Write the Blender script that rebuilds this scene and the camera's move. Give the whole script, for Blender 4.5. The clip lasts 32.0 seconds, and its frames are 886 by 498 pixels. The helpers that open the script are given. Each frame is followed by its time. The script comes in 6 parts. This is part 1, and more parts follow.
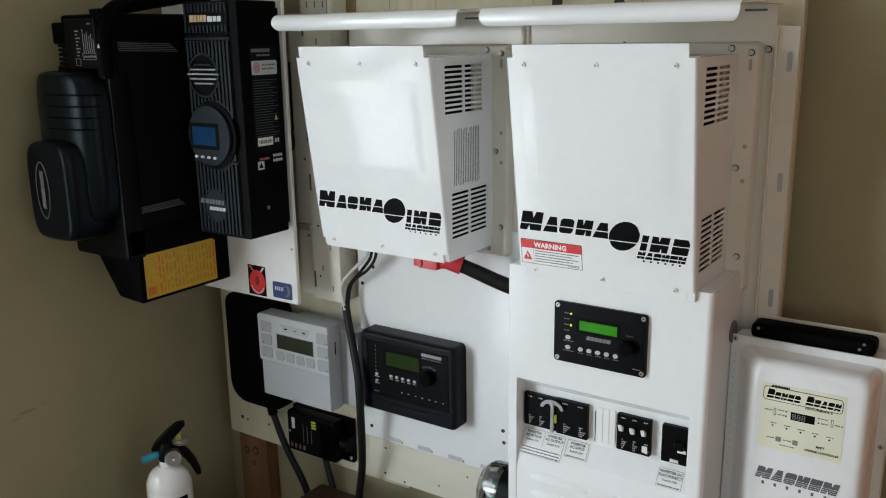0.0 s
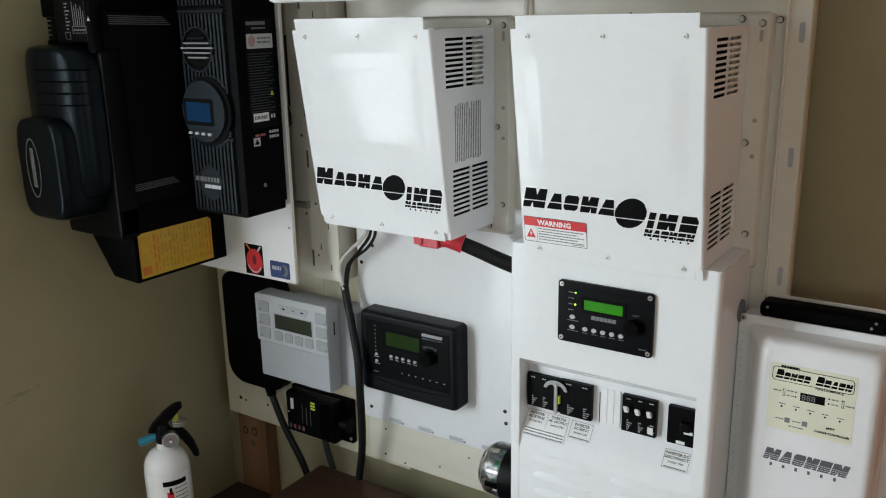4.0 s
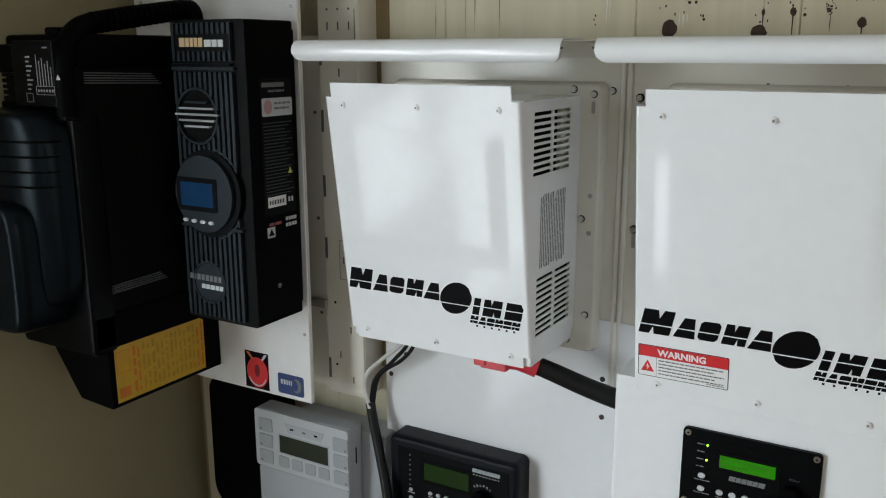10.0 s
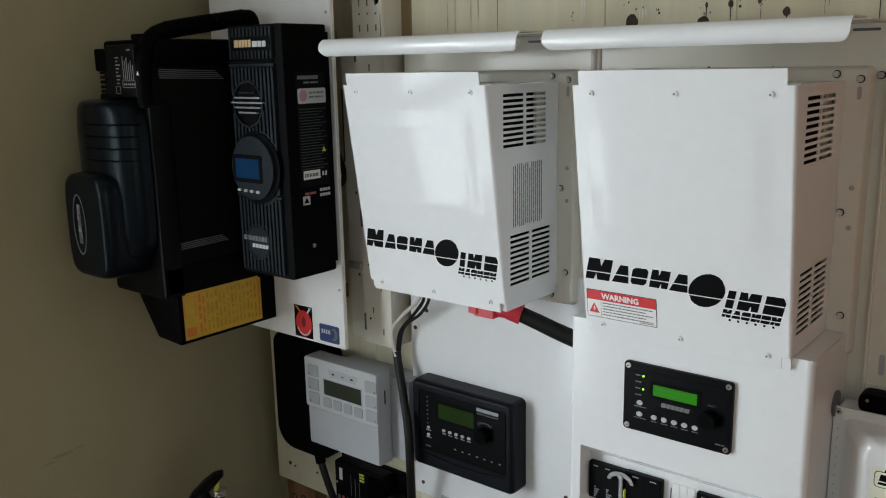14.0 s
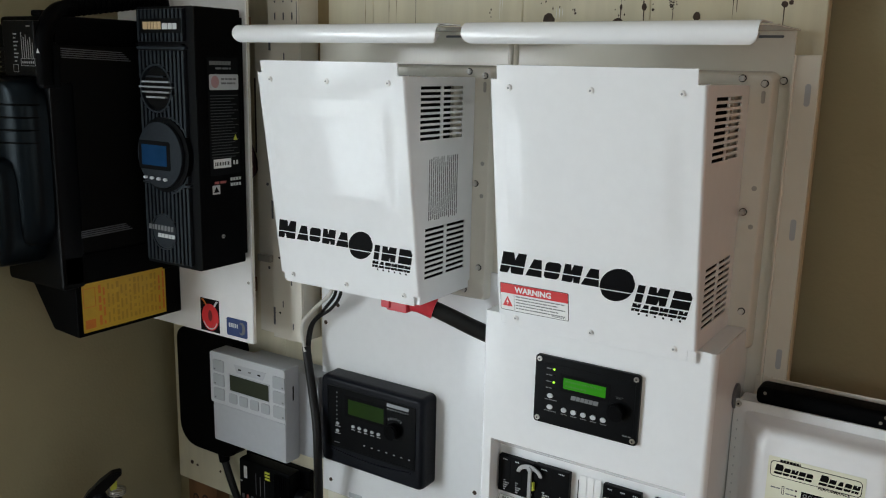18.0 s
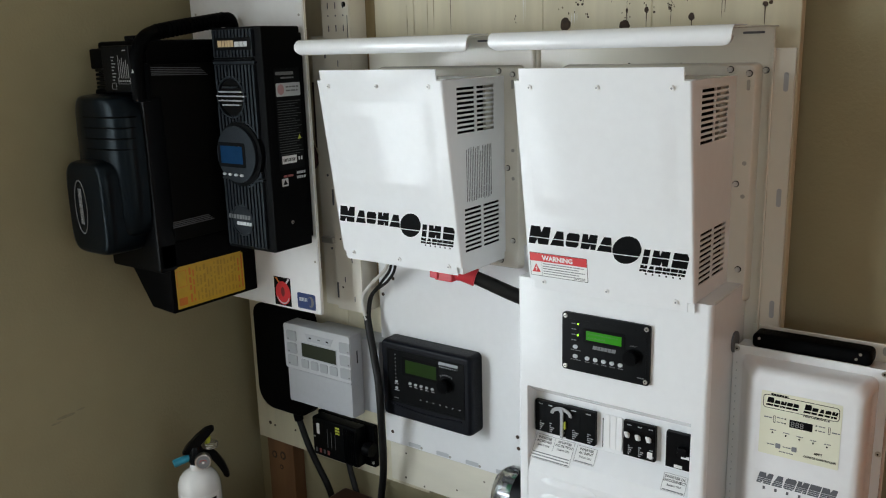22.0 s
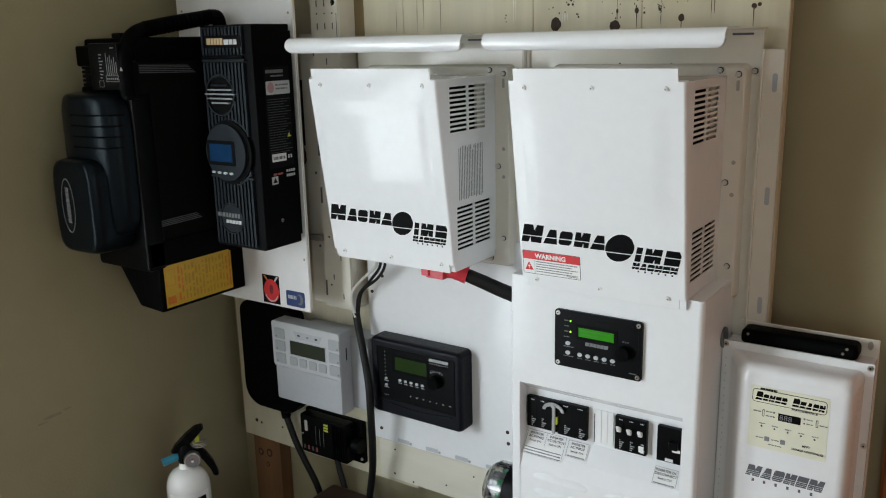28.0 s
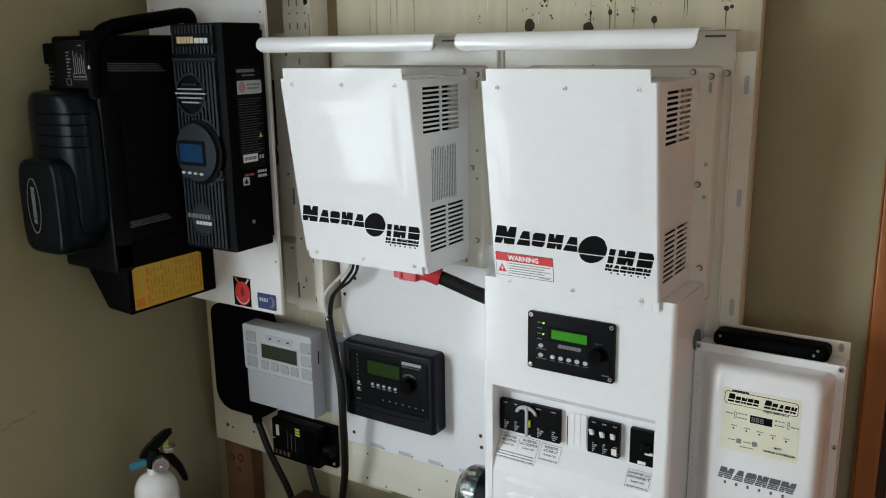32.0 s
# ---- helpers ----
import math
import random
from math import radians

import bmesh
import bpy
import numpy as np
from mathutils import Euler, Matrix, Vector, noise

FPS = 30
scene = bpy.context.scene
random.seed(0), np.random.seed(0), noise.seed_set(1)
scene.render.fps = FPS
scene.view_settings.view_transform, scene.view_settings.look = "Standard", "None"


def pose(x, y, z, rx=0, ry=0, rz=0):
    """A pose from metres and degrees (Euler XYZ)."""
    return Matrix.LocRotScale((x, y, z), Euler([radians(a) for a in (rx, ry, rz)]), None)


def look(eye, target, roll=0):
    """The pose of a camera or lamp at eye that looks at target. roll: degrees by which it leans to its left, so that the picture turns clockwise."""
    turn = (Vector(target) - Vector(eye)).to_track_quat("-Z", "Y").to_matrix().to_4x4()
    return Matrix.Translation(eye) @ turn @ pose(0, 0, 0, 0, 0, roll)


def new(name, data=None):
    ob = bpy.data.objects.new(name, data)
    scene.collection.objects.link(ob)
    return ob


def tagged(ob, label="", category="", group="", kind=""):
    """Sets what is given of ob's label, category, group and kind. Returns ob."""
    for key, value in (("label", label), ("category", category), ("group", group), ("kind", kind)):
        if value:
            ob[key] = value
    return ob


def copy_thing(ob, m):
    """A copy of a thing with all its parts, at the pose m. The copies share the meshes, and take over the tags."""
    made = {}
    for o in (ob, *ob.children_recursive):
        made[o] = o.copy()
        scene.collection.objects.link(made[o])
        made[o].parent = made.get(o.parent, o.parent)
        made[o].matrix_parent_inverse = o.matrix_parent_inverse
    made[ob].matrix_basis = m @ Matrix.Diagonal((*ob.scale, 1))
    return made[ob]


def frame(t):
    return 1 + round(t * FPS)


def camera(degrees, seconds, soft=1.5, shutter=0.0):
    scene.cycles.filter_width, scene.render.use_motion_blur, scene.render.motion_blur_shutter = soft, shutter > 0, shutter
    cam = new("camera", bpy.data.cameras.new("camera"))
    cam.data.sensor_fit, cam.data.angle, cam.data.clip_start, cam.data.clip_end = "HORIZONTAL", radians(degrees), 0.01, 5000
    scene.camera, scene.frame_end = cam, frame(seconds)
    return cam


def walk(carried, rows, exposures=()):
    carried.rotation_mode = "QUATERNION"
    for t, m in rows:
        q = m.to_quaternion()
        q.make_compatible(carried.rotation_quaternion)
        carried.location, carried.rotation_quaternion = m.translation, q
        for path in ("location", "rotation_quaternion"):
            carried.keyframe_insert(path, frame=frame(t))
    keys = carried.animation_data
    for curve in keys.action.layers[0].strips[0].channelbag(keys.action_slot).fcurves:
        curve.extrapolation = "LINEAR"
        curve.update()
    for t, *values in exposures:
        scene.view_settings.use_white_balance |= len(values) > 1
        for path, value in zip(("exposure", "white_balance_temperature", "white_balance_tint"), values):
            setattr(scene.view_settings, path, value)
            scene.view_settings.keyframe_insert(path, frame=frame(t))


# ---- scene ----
cam = camera(54.8, 32.0, soft=1.1)
PATH = [
    (0, (0.0027, 0.0366, 1.4978), (-1.0815, 1.6465, 1.0157), -0.91),
    (0.5, (0.0028, 0.0428, 1.4975), (-1.0793, 1.6536, 1.0134), -0.82),
    (1, (0.0030, 0.0516, 1.4960), (-1.0789, 1.6618, 1.0096), -0.63),
    (1.5, (-0.0014, 0.0569, 1.4870), (-1.0842, 1.6664, 1.0003), -0.60),
    (2, (-0.0082, 0.0609, 1.4796), (-1.0887, 1.6700, 0.9862), -0.48),
    (2.5, (-0.0104, 0.0582, 1.4853), (-1.0863, 1.6615, 0.9641), -0.68),
    (3, (-0.0127, 0.0607, 1.4853), (-1.0870, 1.6628, 0.9568), -0.88),
    (3.5, (-0.0133, 0.0602, 1.4900), (-1.0894, 1.6606, 0.9604), -0.97),
    (5.5, (-0.0521, 0.0845, 1.4837), (-1.1183, 1.6895, 0.9479), -1.38),
    (6, (-0.0633, 0.1640, 1.4665), (-1.1304, 1.7687, 0.9312), -0.27),
    (6.5, (-0.0836, 0.2729, 1.4595), (-1.2316, 1.8160, 0.9109), 0.31),
    (7, (-0.0905, 0.3138, 1.4679), (-1.3237, 1.7828, 0.9011), -0.41),
    (7.5, (-0.1329, 0.3261, 1.4735), (-1.3746, 1.7940, 0.9227), -0.34),
    (8, (-0.2722, 0.3322, 1.4978), (-1.4404, 1.8827, 1.0166), -1.13),
    (8.5, (-0.3457, 0.3173, 1.5293), (-1.3223, 2.0135, 1.1183), -1.06),
    (9, (-0.3802, 0.2797, 1.5252), (-1.3374, 1.9846, 1.1045), -0.05),
    (9.5, (-0.3821, 0.2534, 1.5193), (-1.3306, 1.9601, 1.0860), 0.38),
    (10, (-0.3375, 0.2443, 1.5225), (-1.3189, 1.9282, 1.0738), -0.06),
    (10.5, (-0.3026, 0.2440, 1.5213), (-1.3345, 1.9080, 1.1135), -0.07),
    (11, (-0.2665, 0.2729, 1.5169), (-1.2996, 1.9405, 1.1273), -0.14),
    (11.5, (-0.2124, 0.2871, 1.5173), (-1.2512, 1.9474, 1.1120), -0.04),
    (12, (-0.1204, 0.3005, 1.5072), (-1.3075, 1.8576, 1.0994), -0.57),
    (12.5, (-0.0727, 0.3105, 1.4988), (-1.3134, 1.8251, 1.0904), -0.36),
    (13, (-0.0636, 0.2806, 1.5085), (-1.3209, 1.7793, 1.0924), -0.83),
    (13.5, (-0.0635, 0.2472, 1.5024), (-1.3183, 1.7478, 1.0860), -1.11),
    (14, (-0.0561, 0.1729, 1.4973), (-1.2884, 1.6899, 1.0729), -1.14),
    (14.5, (-0.0592, 0.1608, 1.4860), (-1.1893, 1.7570, 1.0675), -0.16),
    (16.5, (-0.0685, 0.1764, 1.4831), (-1.1457, 1.8078, 1.0610), -0.04),
    (17, (-0.0734, 0.1688, 1.4843), (-1.1423, 1.8064, 1.0651), 0.65),
    (17.5, (-0.0719, 0.1671, 1.4845), (-1.1382, 1.8072, 1.0686), 0.98),
    (18, (-0.0667, 0.1697, 1.4807), (-1.1248, 1.8150, 1.0643), 1.29),
    (18.5, (-0.0464, 0.1553, 1.4757), (-1.1047, 1.7984, 1.0508), 1.24),
    (19, (-0.0115, 0.1071, 1.4818), (-1.0714, 1.7352, 1.0066), 0.44),
    (19.5, (0.0309, 0.0539, 1.5062), (-1.0429, 1.6715, 1.0265), 0.36),
    (20, (0.0535, 0.0247, 1.5099), (-1.0418, 1.6292, 1.0349), 0.27),
    (20.5, (0.0616, 0.0136, 1.5126), (-1.0535, 1.6058, 1.0418), -0.78),
    (21, (0.0592, 0.0026, 1.5134), (-1.0887, 1.5734, 1.0497), -1.55),
    (21.5, (0.0640, -0.0017, 1.5200), (-1.0853, 1.5689, 1.0592), -1.66),
    (22, (0.0665, 0.0068, 1.5200), (-1.0863, 1.5748, 1.0591), -1.59),
    (22.5, (0.0617, 0.0094, 1.5246), (-1.0899, 1.5770, 1.0593), -1.79),
    (23, (0.0575, 0.0089, 1.5217), (-1.0907, 1.5705, 1.0286), -1.88),
    (23.5, (0.0548, 0.0032, 1.5218), (-1.0928, 1.5640, 1.0251), -2.02),
    (24, (0.0445, -0.0116, 1.5257), (-1.1028, 1.5484, 1.0256), -2.28),
    (24.5, (0.0394, -0.0231, 1.5201), (-1.1036, 1.5433, 1.0303), -2.18),
    (26.5, (0.0423, -0.0293, 1.5288), (-1.0959, 1.5431, 1.0473), -1.70),
    (27, (0.0451, -0.0274, 1.5294), (-1.0858, 1.5507, 1.0492), -1.74),
    (27.5, (0.0454, -0.0222, 1.5313), (-1.0809, 1.5603, 1.0550), -1.92),
    (28, (0.0421, -0.0207, 1.5311), (-1.0546, 1.5822, 1.0537), -1.36),
    (28.5, (0.0383, -0.0191, 1.5282), (-1.0529, 1.5882, 1.0531), -1.16),
    (29, (0.0388, -0.0199, 1.5234), (-1.0464, 1.5932, 1.0538), -0.99),
    (29.5, (0.0404, -0.0192, 1.5233), (-1.0416, 1.5967, 1.0561), -0.90),
    (30, (0.0393, -0.0169, 1.5251), (-1.0375, 1.6022, 1.0569), -0.93),
    (30.5, (0.0429, -0.0155, 1.5258), (-1.0323, 1.6055, 1.0607), -1.08),
    (31, (0.0433, -0.0142, 1.5216), (-1.0238, 1.6120, 1.0559), -1.03),
    (31.5, (0.0427, -0.0118, 1.5214), (-1.0184, 1.6185, 1.0565), -0.91),
    (32, (0.0424, -0.0088, 1.5212), (-1.0106, 1.6267, 1.0560), -0.83),
]
walk(cam, [(t, look(eye, target, roll)) for t, eye, target, roll in PATH],
     [(0, 0.0), (7.4, 0.0), (8.0, -0.1), (8.6, -0.34), (9.5, -0.36), (10, -0.22), (14.5, -0.22), (18, -0.18), (19.5, -0.07), (21, 0.0), (32, 0.0)])

# ---- light ----
world = bpy.data.worlds.new("world")
scene.world = world
world.use_nodes = True
sky = world.node_tree.nodes.new("ShaderNodeTexSky")
sky.sky_type, sky.sun_disc = "NISHITA", False
sky.sun_elevation, sky.sun_rotation = radians(38), radians(200)
world.node_tree.links.new(sky.outputs["Color"], world.node_tree.nodes["Background"].inputs["Color"])
world.node_tree.nodes["Background"].inputs["Strength"].default_value = 0.15
sun = new("sun", bpy.data.lights.new("sun", "SUN"))
sun.data.energy, sun.data.angle, sun.data.color = 2.0, radians(0.6), (1, 0.95, 0.88)
sun.matrix_basis = look((6, 3, 7), (0, 0, 0))


def window_light(name, at, toward, width, height, power, color=(0.93, 0.97, 1.0)):
    """An area lamp that stands for daylight through a window opening."""
    lamp = bpy.data.lights.new(name, "AREA")
    lamp.shape, lamp.size, lamp.size_y, lamp.energy, lamp.color = "RECTANGLE", width, height, power, color
    ob = new(name, lamp)
    ob.matrix_basis = look(at, Vector(at) + Vector(toward))
    return ob


WIN = (-0.68, 0.43, 0.22, 1.80)      # window in the side wall: y0, y1, z0, z1
window_light("window_daylight", (-1.66, (WIN[0] + WIN[1]) / 2, (WIN[2] + WIN[3]) / 2), (1, 0, 0), WIN[1] - WIN[0], WIN[3] - WIN[2], 64, (0.855, 0.955, 1.015))
SWIN = (0.35, 1.85, 0.85, 2.0)      # unseen fill window added behind the viewer: x0, x1, z0, z1
window_light("far_window_daylight", ((SWIN[0] + SWIN[1]) / 2, -2.66, (SWIN[2] + SWIN[3]) / 2), (0, 1, 0), SWIN[1] - SWIN[0], SWIN[3] - SWIN[2], 6.5, (0.97, 0.99, 1.0))
EWIN = (-1.5, 0.1, 0.85, 2.0)       # unseen window added across the room as fill: y0, y1, z0, z1
window_light("side_window_daylight", (2.36, (EWIN[0] + EWIN[1]) / 2, (EWIN[2] + EWIN[3]) / 2), (-1, 0, 0), EWIN[1] - EWIN[0], EWIN[3] - EWIN[2], 12.5, (0.97, 0.99, 1.0))


# ---- materials ----
def material(name, color, rough=0.5, metal=0.0, vary=0.08, scale=30.0, bump=0.0, bump_scale=200.0, stretch=(1, 1, 1), coat=0.0, vary2=0.0, scale2=3.0, tint=None, spec=0.5):
    m = bpy.data.materials.new(name)
    m.use_nodes = True
    n, l = m.node_tree.nodes, m.node_tree.links
    b = n["Principled BSDF"]
    b.inputs["Roughness"].default_value, b.inputs["Metallic"].default_value = rough, metal
    b.inputs["Specular IOR Level"].default_value = spec
    b.inputs["Coat Weight"].default_value, b.inputs["Coat Roughness"].default_value = coat, 0.12
    tc, mp = n.new("ShaderNodeTexCoord"), n.new("ShaderNodeMapping")
    mp.inputs["Scale"].default_value = stretch
    l.new(tc.outputs["Object"], mp.inputs["Vector"])
    fine, big = n.new("ShaderNodeTexNoise"), n.new("ShaderNodeTexNoise")
    fine.inputs["Scale"].default_value, fine.inputs["Detail"].default_value = scale, 6
    big.inputs["Scale"].default_value, big.inputs["Detail"].default_value = scale2, 4
    l.new(mp.outputs["Vector"], fine.inputs["Vector"]), l.new(mp.outputs["Vector"], big.inputs["Vector"])
    dark = [c * (1 - vary) for c in color]
    light = [min(1, c * (1 + vary)) for c in color]
    ramp = n.new("ShaderNodeValToRGB")
    ramp.color_ramp.elements[0].position, ramp.color_ramp.elements[1].position = 0.3, 0.7
    ramp.color_ramp.elements[0].color, ramp.color_ramp.elements[1].color = (*dark, 1), (*light, 1)
    l.new(fine.outputs["Fac"], ramp.inputs["Fac"])
    out = ramp.outputs["Color"]
    if vary2:
        mix, r2 = n.new("ShaderNodeMix"), n.new("ShaderNodeValToRGB")
        mix.data_type, mix.blend_type = "RGBA", "MIX"
        r2.color_ramp.elements[0].position, r2.color_ramp.elements[1].position = 0.45, 0.72
        r2.color_ramp.elements[0].color, r2.color_ramp.elements[1].color = (0, 0, 0, 1), (vary2, vary2, vary2, 1)
        l.new(big.outputs["Fac"], r2.inputs["Fac"]), l.new(r2.outputs["Color"], mix.inputs["Factor"])
        l.new(out, mix.inputs["A"])
        mix.inputs["B"].default_value = (*(tint or [c * 0.6 for c in color]), 1)
        out = mix.outputs["Result"]
    l.new(out, b.inputs["Base Color"])
    rr = n.new("ShaderNodeMapRange")
    rr.inputs["To Min"].default_value, rr.inputs["To Max"].default_value = max(0.02, rough * 0.88), min(1, rough * 1.12)
    l.new(big.outputs["Fac"], rr.inputs["Value"]), l.new(rr.outputs["Result"], b.inputs["Roughness"])
    if bump:
        bn, bp = n.new("ShaderNodeTexNoise"), n.new("ShaderNodeBump")
        bn.inputs["Scale"].default_value, bn.inputs["Detail"].default_value = bump_scale, 3
        bp.inputs["Strength"].default_value, bp.inputs["Distance"].default_value = bump, 0.002
        l.new(mp.outputs["Vector"], bn.inputs["Vector"]), l.new(bn.outputs["Fac"], bp.inputs["Height"])
        l.new(bp.outputs["Normal"], b.inputs["Normal"])
    return m


def glow(name, color, strength):
    m = material(name, color, 0.3, spec=0.15)
    b = m.node_tree.nodes["Principled BSDF"]
    b.inputs["Emission Color"].default_value, b.inputs["Emission Strength"].default_value = (*color, 1), strength
    return m


def glass(name, color=(1, 1, 1), rough=0.02):
    m = material(name, color, rough)
    b = m.node_tree.nodes["Principled BSDF"]
    b.inputs["Transmission Weight"].default_value, b.inputs["IOR"].default_value = 1.0, 1.45
    return m


WHITE = material("white powder coat", (0.79, 0.80, 0.812), 0.08, vary=0.012, scale=60, bump=0.008, bump_scale=90, spec=0.165)
ROLLED = material("glossy white rolled steel", (0.80, 0.81, 0.82), 0.12, vary=0.012, scale=60, bump=0.02, bump_scale=120, spec=0.5)
PANEL_WHITE = material("white panel paint", (0.80, 0.80, 0.80), 0.36, vary=0.02, scale=40, bump=0.05, bump_scale=300, spec=0.3)
PLATE = material("cream enamelled steel", (0.745, 0.715, 0.635), 0.13, vary=0.015, scale=40, bump=0.03, bump_scale=140, spec=0.42)
WOODPAINT = material("cream painted wood", (0.67, 0.62, 0.465), 0.5, vary=0.085, scale=34, bump=0.45, bump_scale=110, stretch=(1, 1, 0.09), vary2=0.6, scale2=8, tint=(0.53, 0.465, 0.31))
RAILPAINT = material("off-white painted wood", (0.70, 0.67, 0.57), 0.42, vary=0.05, scale=30, bump=0.25, bump_scale=60, stretch=(0.2, 1, 1), vary2=0.4, scale2=7, tint=(0.60, 0.56, 0.45))
RAWWOOD = material("bare pine", (0.23, 0.115, 0.052), 0.6, vary=0.25, scale=25, bump=0.3, bump_scale=60, stretch=(1, 1, 0.1), vary2=0.5, tint=(0.16, 0.065, 0.026))
STAINED = material("orange stained wood trim", (0.36, 0.13, 0.04), 0.35, vary=0.25, scale=25, bump=0.2, bump_scale=60, stretch=(1, 1, 0.06), vary2=0.4, tint=(0.25, 0.08, 0.02))
BROWN = material("dark brown wood", (0.04, 0.017, 0.009), 0.45, vary=0.3, scale=20, bump=0.2, stretch=(0.15, 1, 1), vary2=0.4)
WALLPAINT = material("tan wall paint", (0.365, 0.325, 0.198), 0.7, vary=0.03, scale=12, bump=0.25, bump_scale=160, vary2=0.15, scale2=1.5, tint=(0.32, 0.278, 0.165))
KNOT = material("dark wood knot", (0.045, 0.025, 0.014), 0.7, vary=0.4, scale=150)
BLACK = material("black textured plastic", (0.0014, 0.0015, 0.0018), 0.5, vary=0.2, scale=80, bump=0.3, bump_scale=900, spec=0.04)
SATIN = material("satin black moulded plastic", (0.002, 0.0024, 0.003), 0.36, vary=0.15, scale=80, bump=0.12, bump_scale=500, spec=0.09)
CHAR = material("charcoal ribbed plastic", (0.0095, 0.011, 0.0145), 0.42, vary=0.15, scale=120, bump=0.12, bump_scale=700, spec=0.3)
NAVY = material("blue-black bezel plastic", (0.0032, 0.0042, 0.0078), 0.4, vary=0.1, scale=90, bump=0.2, bump_scale=800, spec=0.16)
MOULD = material("satin blue-black moulding", (0.0024, 0.0042, 0.0064), 0.3, vary=0.12, scale=80, bump=0.08, bump_scale=400, spec=0.14)
for m in (MOULD, CHAR):
    m.node_tree.nodes["Principled BSDF"].inputs["Specular Tint"].default_value = (0.75, 0.92, 1.0, 1)
GOLD = material("gold print", (0.55, 0.40, 0.22), 0.4, vary=0.1)
# near-black colour that stands in for the shade in slots, wells and hollows
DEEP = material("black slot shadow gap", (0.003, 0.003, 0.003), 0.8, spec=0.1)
INK = material("black print", (0.003, 0.003, 0.0035), 0.55, vary=0.1, spec=0.06)
KEYGREY = material("grey key plastic", (0.355, 0.375, 0.40), 0.45, vary=0.02, scale=90, bump=0.12, bump_scale=900)
GREYINK = material("grey print", (0.10, 0.105, 0.12), 0.45, vary=0.1)
PALEINK = material("pale print", (0.55, 0.57, 0.58), 0.5, vary=0.05)
DIMINK = material("dim grey print", (0.16, 0.165, 0.17), 0.5, vary=0.05)
SILVER = material("silver print", (0.62, 0.64, 0.66), 0.25, metal=0.6, vary=0.1)
ZINC = material("bright zinc bolt", (0.62, 0.61, 0.58), 0.35, metal=0.35, vary=0.15, scale=200)
STEEL = material("zinc plated steel", (0.52, 0.50, 0.46), 0.3, metal=1.0, vary=0.15, scale=200, bump=0.1)
DULL = material("dull galvanised steel", (0.42, 0.41, 0.38), 0.45, metal=0.8, vary=0.1, scale=60, bump=0.1)
GREY = material("light grey case plastic", (0.42, 0.44, 0.47), 0.45, vary=0.02, scale=90, bump=0.12, bump_scale=900)
MIDGREY = material("mid grey case plastic", (0.20, 0.21, 0.225), 0.5, vary=0.04, scale=90, bump=0.12, bump_scale=900)
PALEGREY = material("pale grey keypad plastic", (0.50, 0.52, 0.54), 0.4, vary=0.02, scale=90, bump=0.1, bump_scale=900)
LCDOFF = material("unlit green display", (0.030, 0.037, 0.024), 0.3, vary=0.05, spec=0.25)
LCDBLUE = material("blue display", (0.010, 0.040, 0.10), 0.12, vary=0.1)
LCDGREEN = glow("lit green display", (0.026, 0.24, 0.004), 0.115)
LCDDIM = glow("dim green display", (0.012, 0.034, 0.003), 0.008)
LED = glow("green led", (0.45, 1.0, 0.05), 1.2)
YELLOW = material("yellow instruction label", (0.55, 0.335, 0.012), 0.4, vary=0.06, scale=60)
LABELPRINT = material("brown label print", (0.42, 0.245, 0.010), 0.5)
ORANGE = material("orange label print", (0.60, 0.17, 0.01), 0.5)
RED = material("red plastic", (0.55, 0.03, 0.045), 0.35, vary=0.1, scale=80, bump=0.1)
FADEDRED = material("faded red print", (0.36, 0.09, 0.085), 0.45, vary=0.05)
REDPRINT = material("red print", (0.62, 0.02, 0.025), 0.4, vary=0.05)
BLUESTICK = material("blue sticker", (0.025, 0.05, 0.16), 0.35, vary=0.1)
LABEL = material("white label", (0.78, 0.78, 0.77), 0.4, vary=0.02)
CREAMLABEL = material("cream label", (0.74, 0.74, 0.59), 0.35, vary=0.02)
RUBBER = material("black cable rubber", (0.006, 0.006, 0.006), 0.5, vary=0.2, bump=0.1, spec=0.3)
WHITEWIRE = material("white wire sheath", (0.6, 0.59, 0.55), 0.45, vary=0.05)
TEAL = material("teal plastic nozzle", (0.014, 0.19, 0.28), 0.3, vary=0.1)
TAG = material("yellow-green plastic tag", (0.55, 0.60, 0.06), 0.4)
EXTWHITE = material("white enamel cylinder", (0.78, 0.78, 0.77), 0.22, vary=0.02, coat=0.3)
CLEAR = glass("clear plastic dome")
GREENBIT = material("green plastic insert", (0.02, 0.22, 0.10), 0.3)
CEILPAINT = material("white ceiling paint", (0.75, 0.74, 0.71), 0.8, bump=0.2, bump_scale=120)
FLOORWOOD = material("brown floor boards", (0.30, 0.21, 0.14), 0.45, vary=0.2, scale=10, stretch=(0.1, 1, 1), bump=0.1, vary2=0.3)


# ---- mesh helpers ----
def link(name, bm, mat, parent=None, label="", smooth=True):
    me = bpy.data.meshes.new(name)
    bmesh.ops.recalc_face_normals(bm, faces=bm.faces[:])
    bm.to_mesh(me)
    bm.free()
    me.materials.append(mat)
    if smooth:
        me.shade_smooth()
        me.set_sharp_from_angle(angle=radians(40))
    ob = new(name, me)
    if len(me.polygons) > 18:
        wn = ob.modifiers.new("even_normals", "WEIGHTED_NORMAL")
        wn.keep_sharp, wn.weight = True, 50
    if parent is not None:
        ob.parent = parent
        if parent.type == "EMPTY":
            ob.matrix_parent_inverse = Matrix.Translation(-parent.location)
    return tagged(ob, label)


def part(name, bm, mat, parent, label=""):
    return link(name, bm, mat, parent, label)


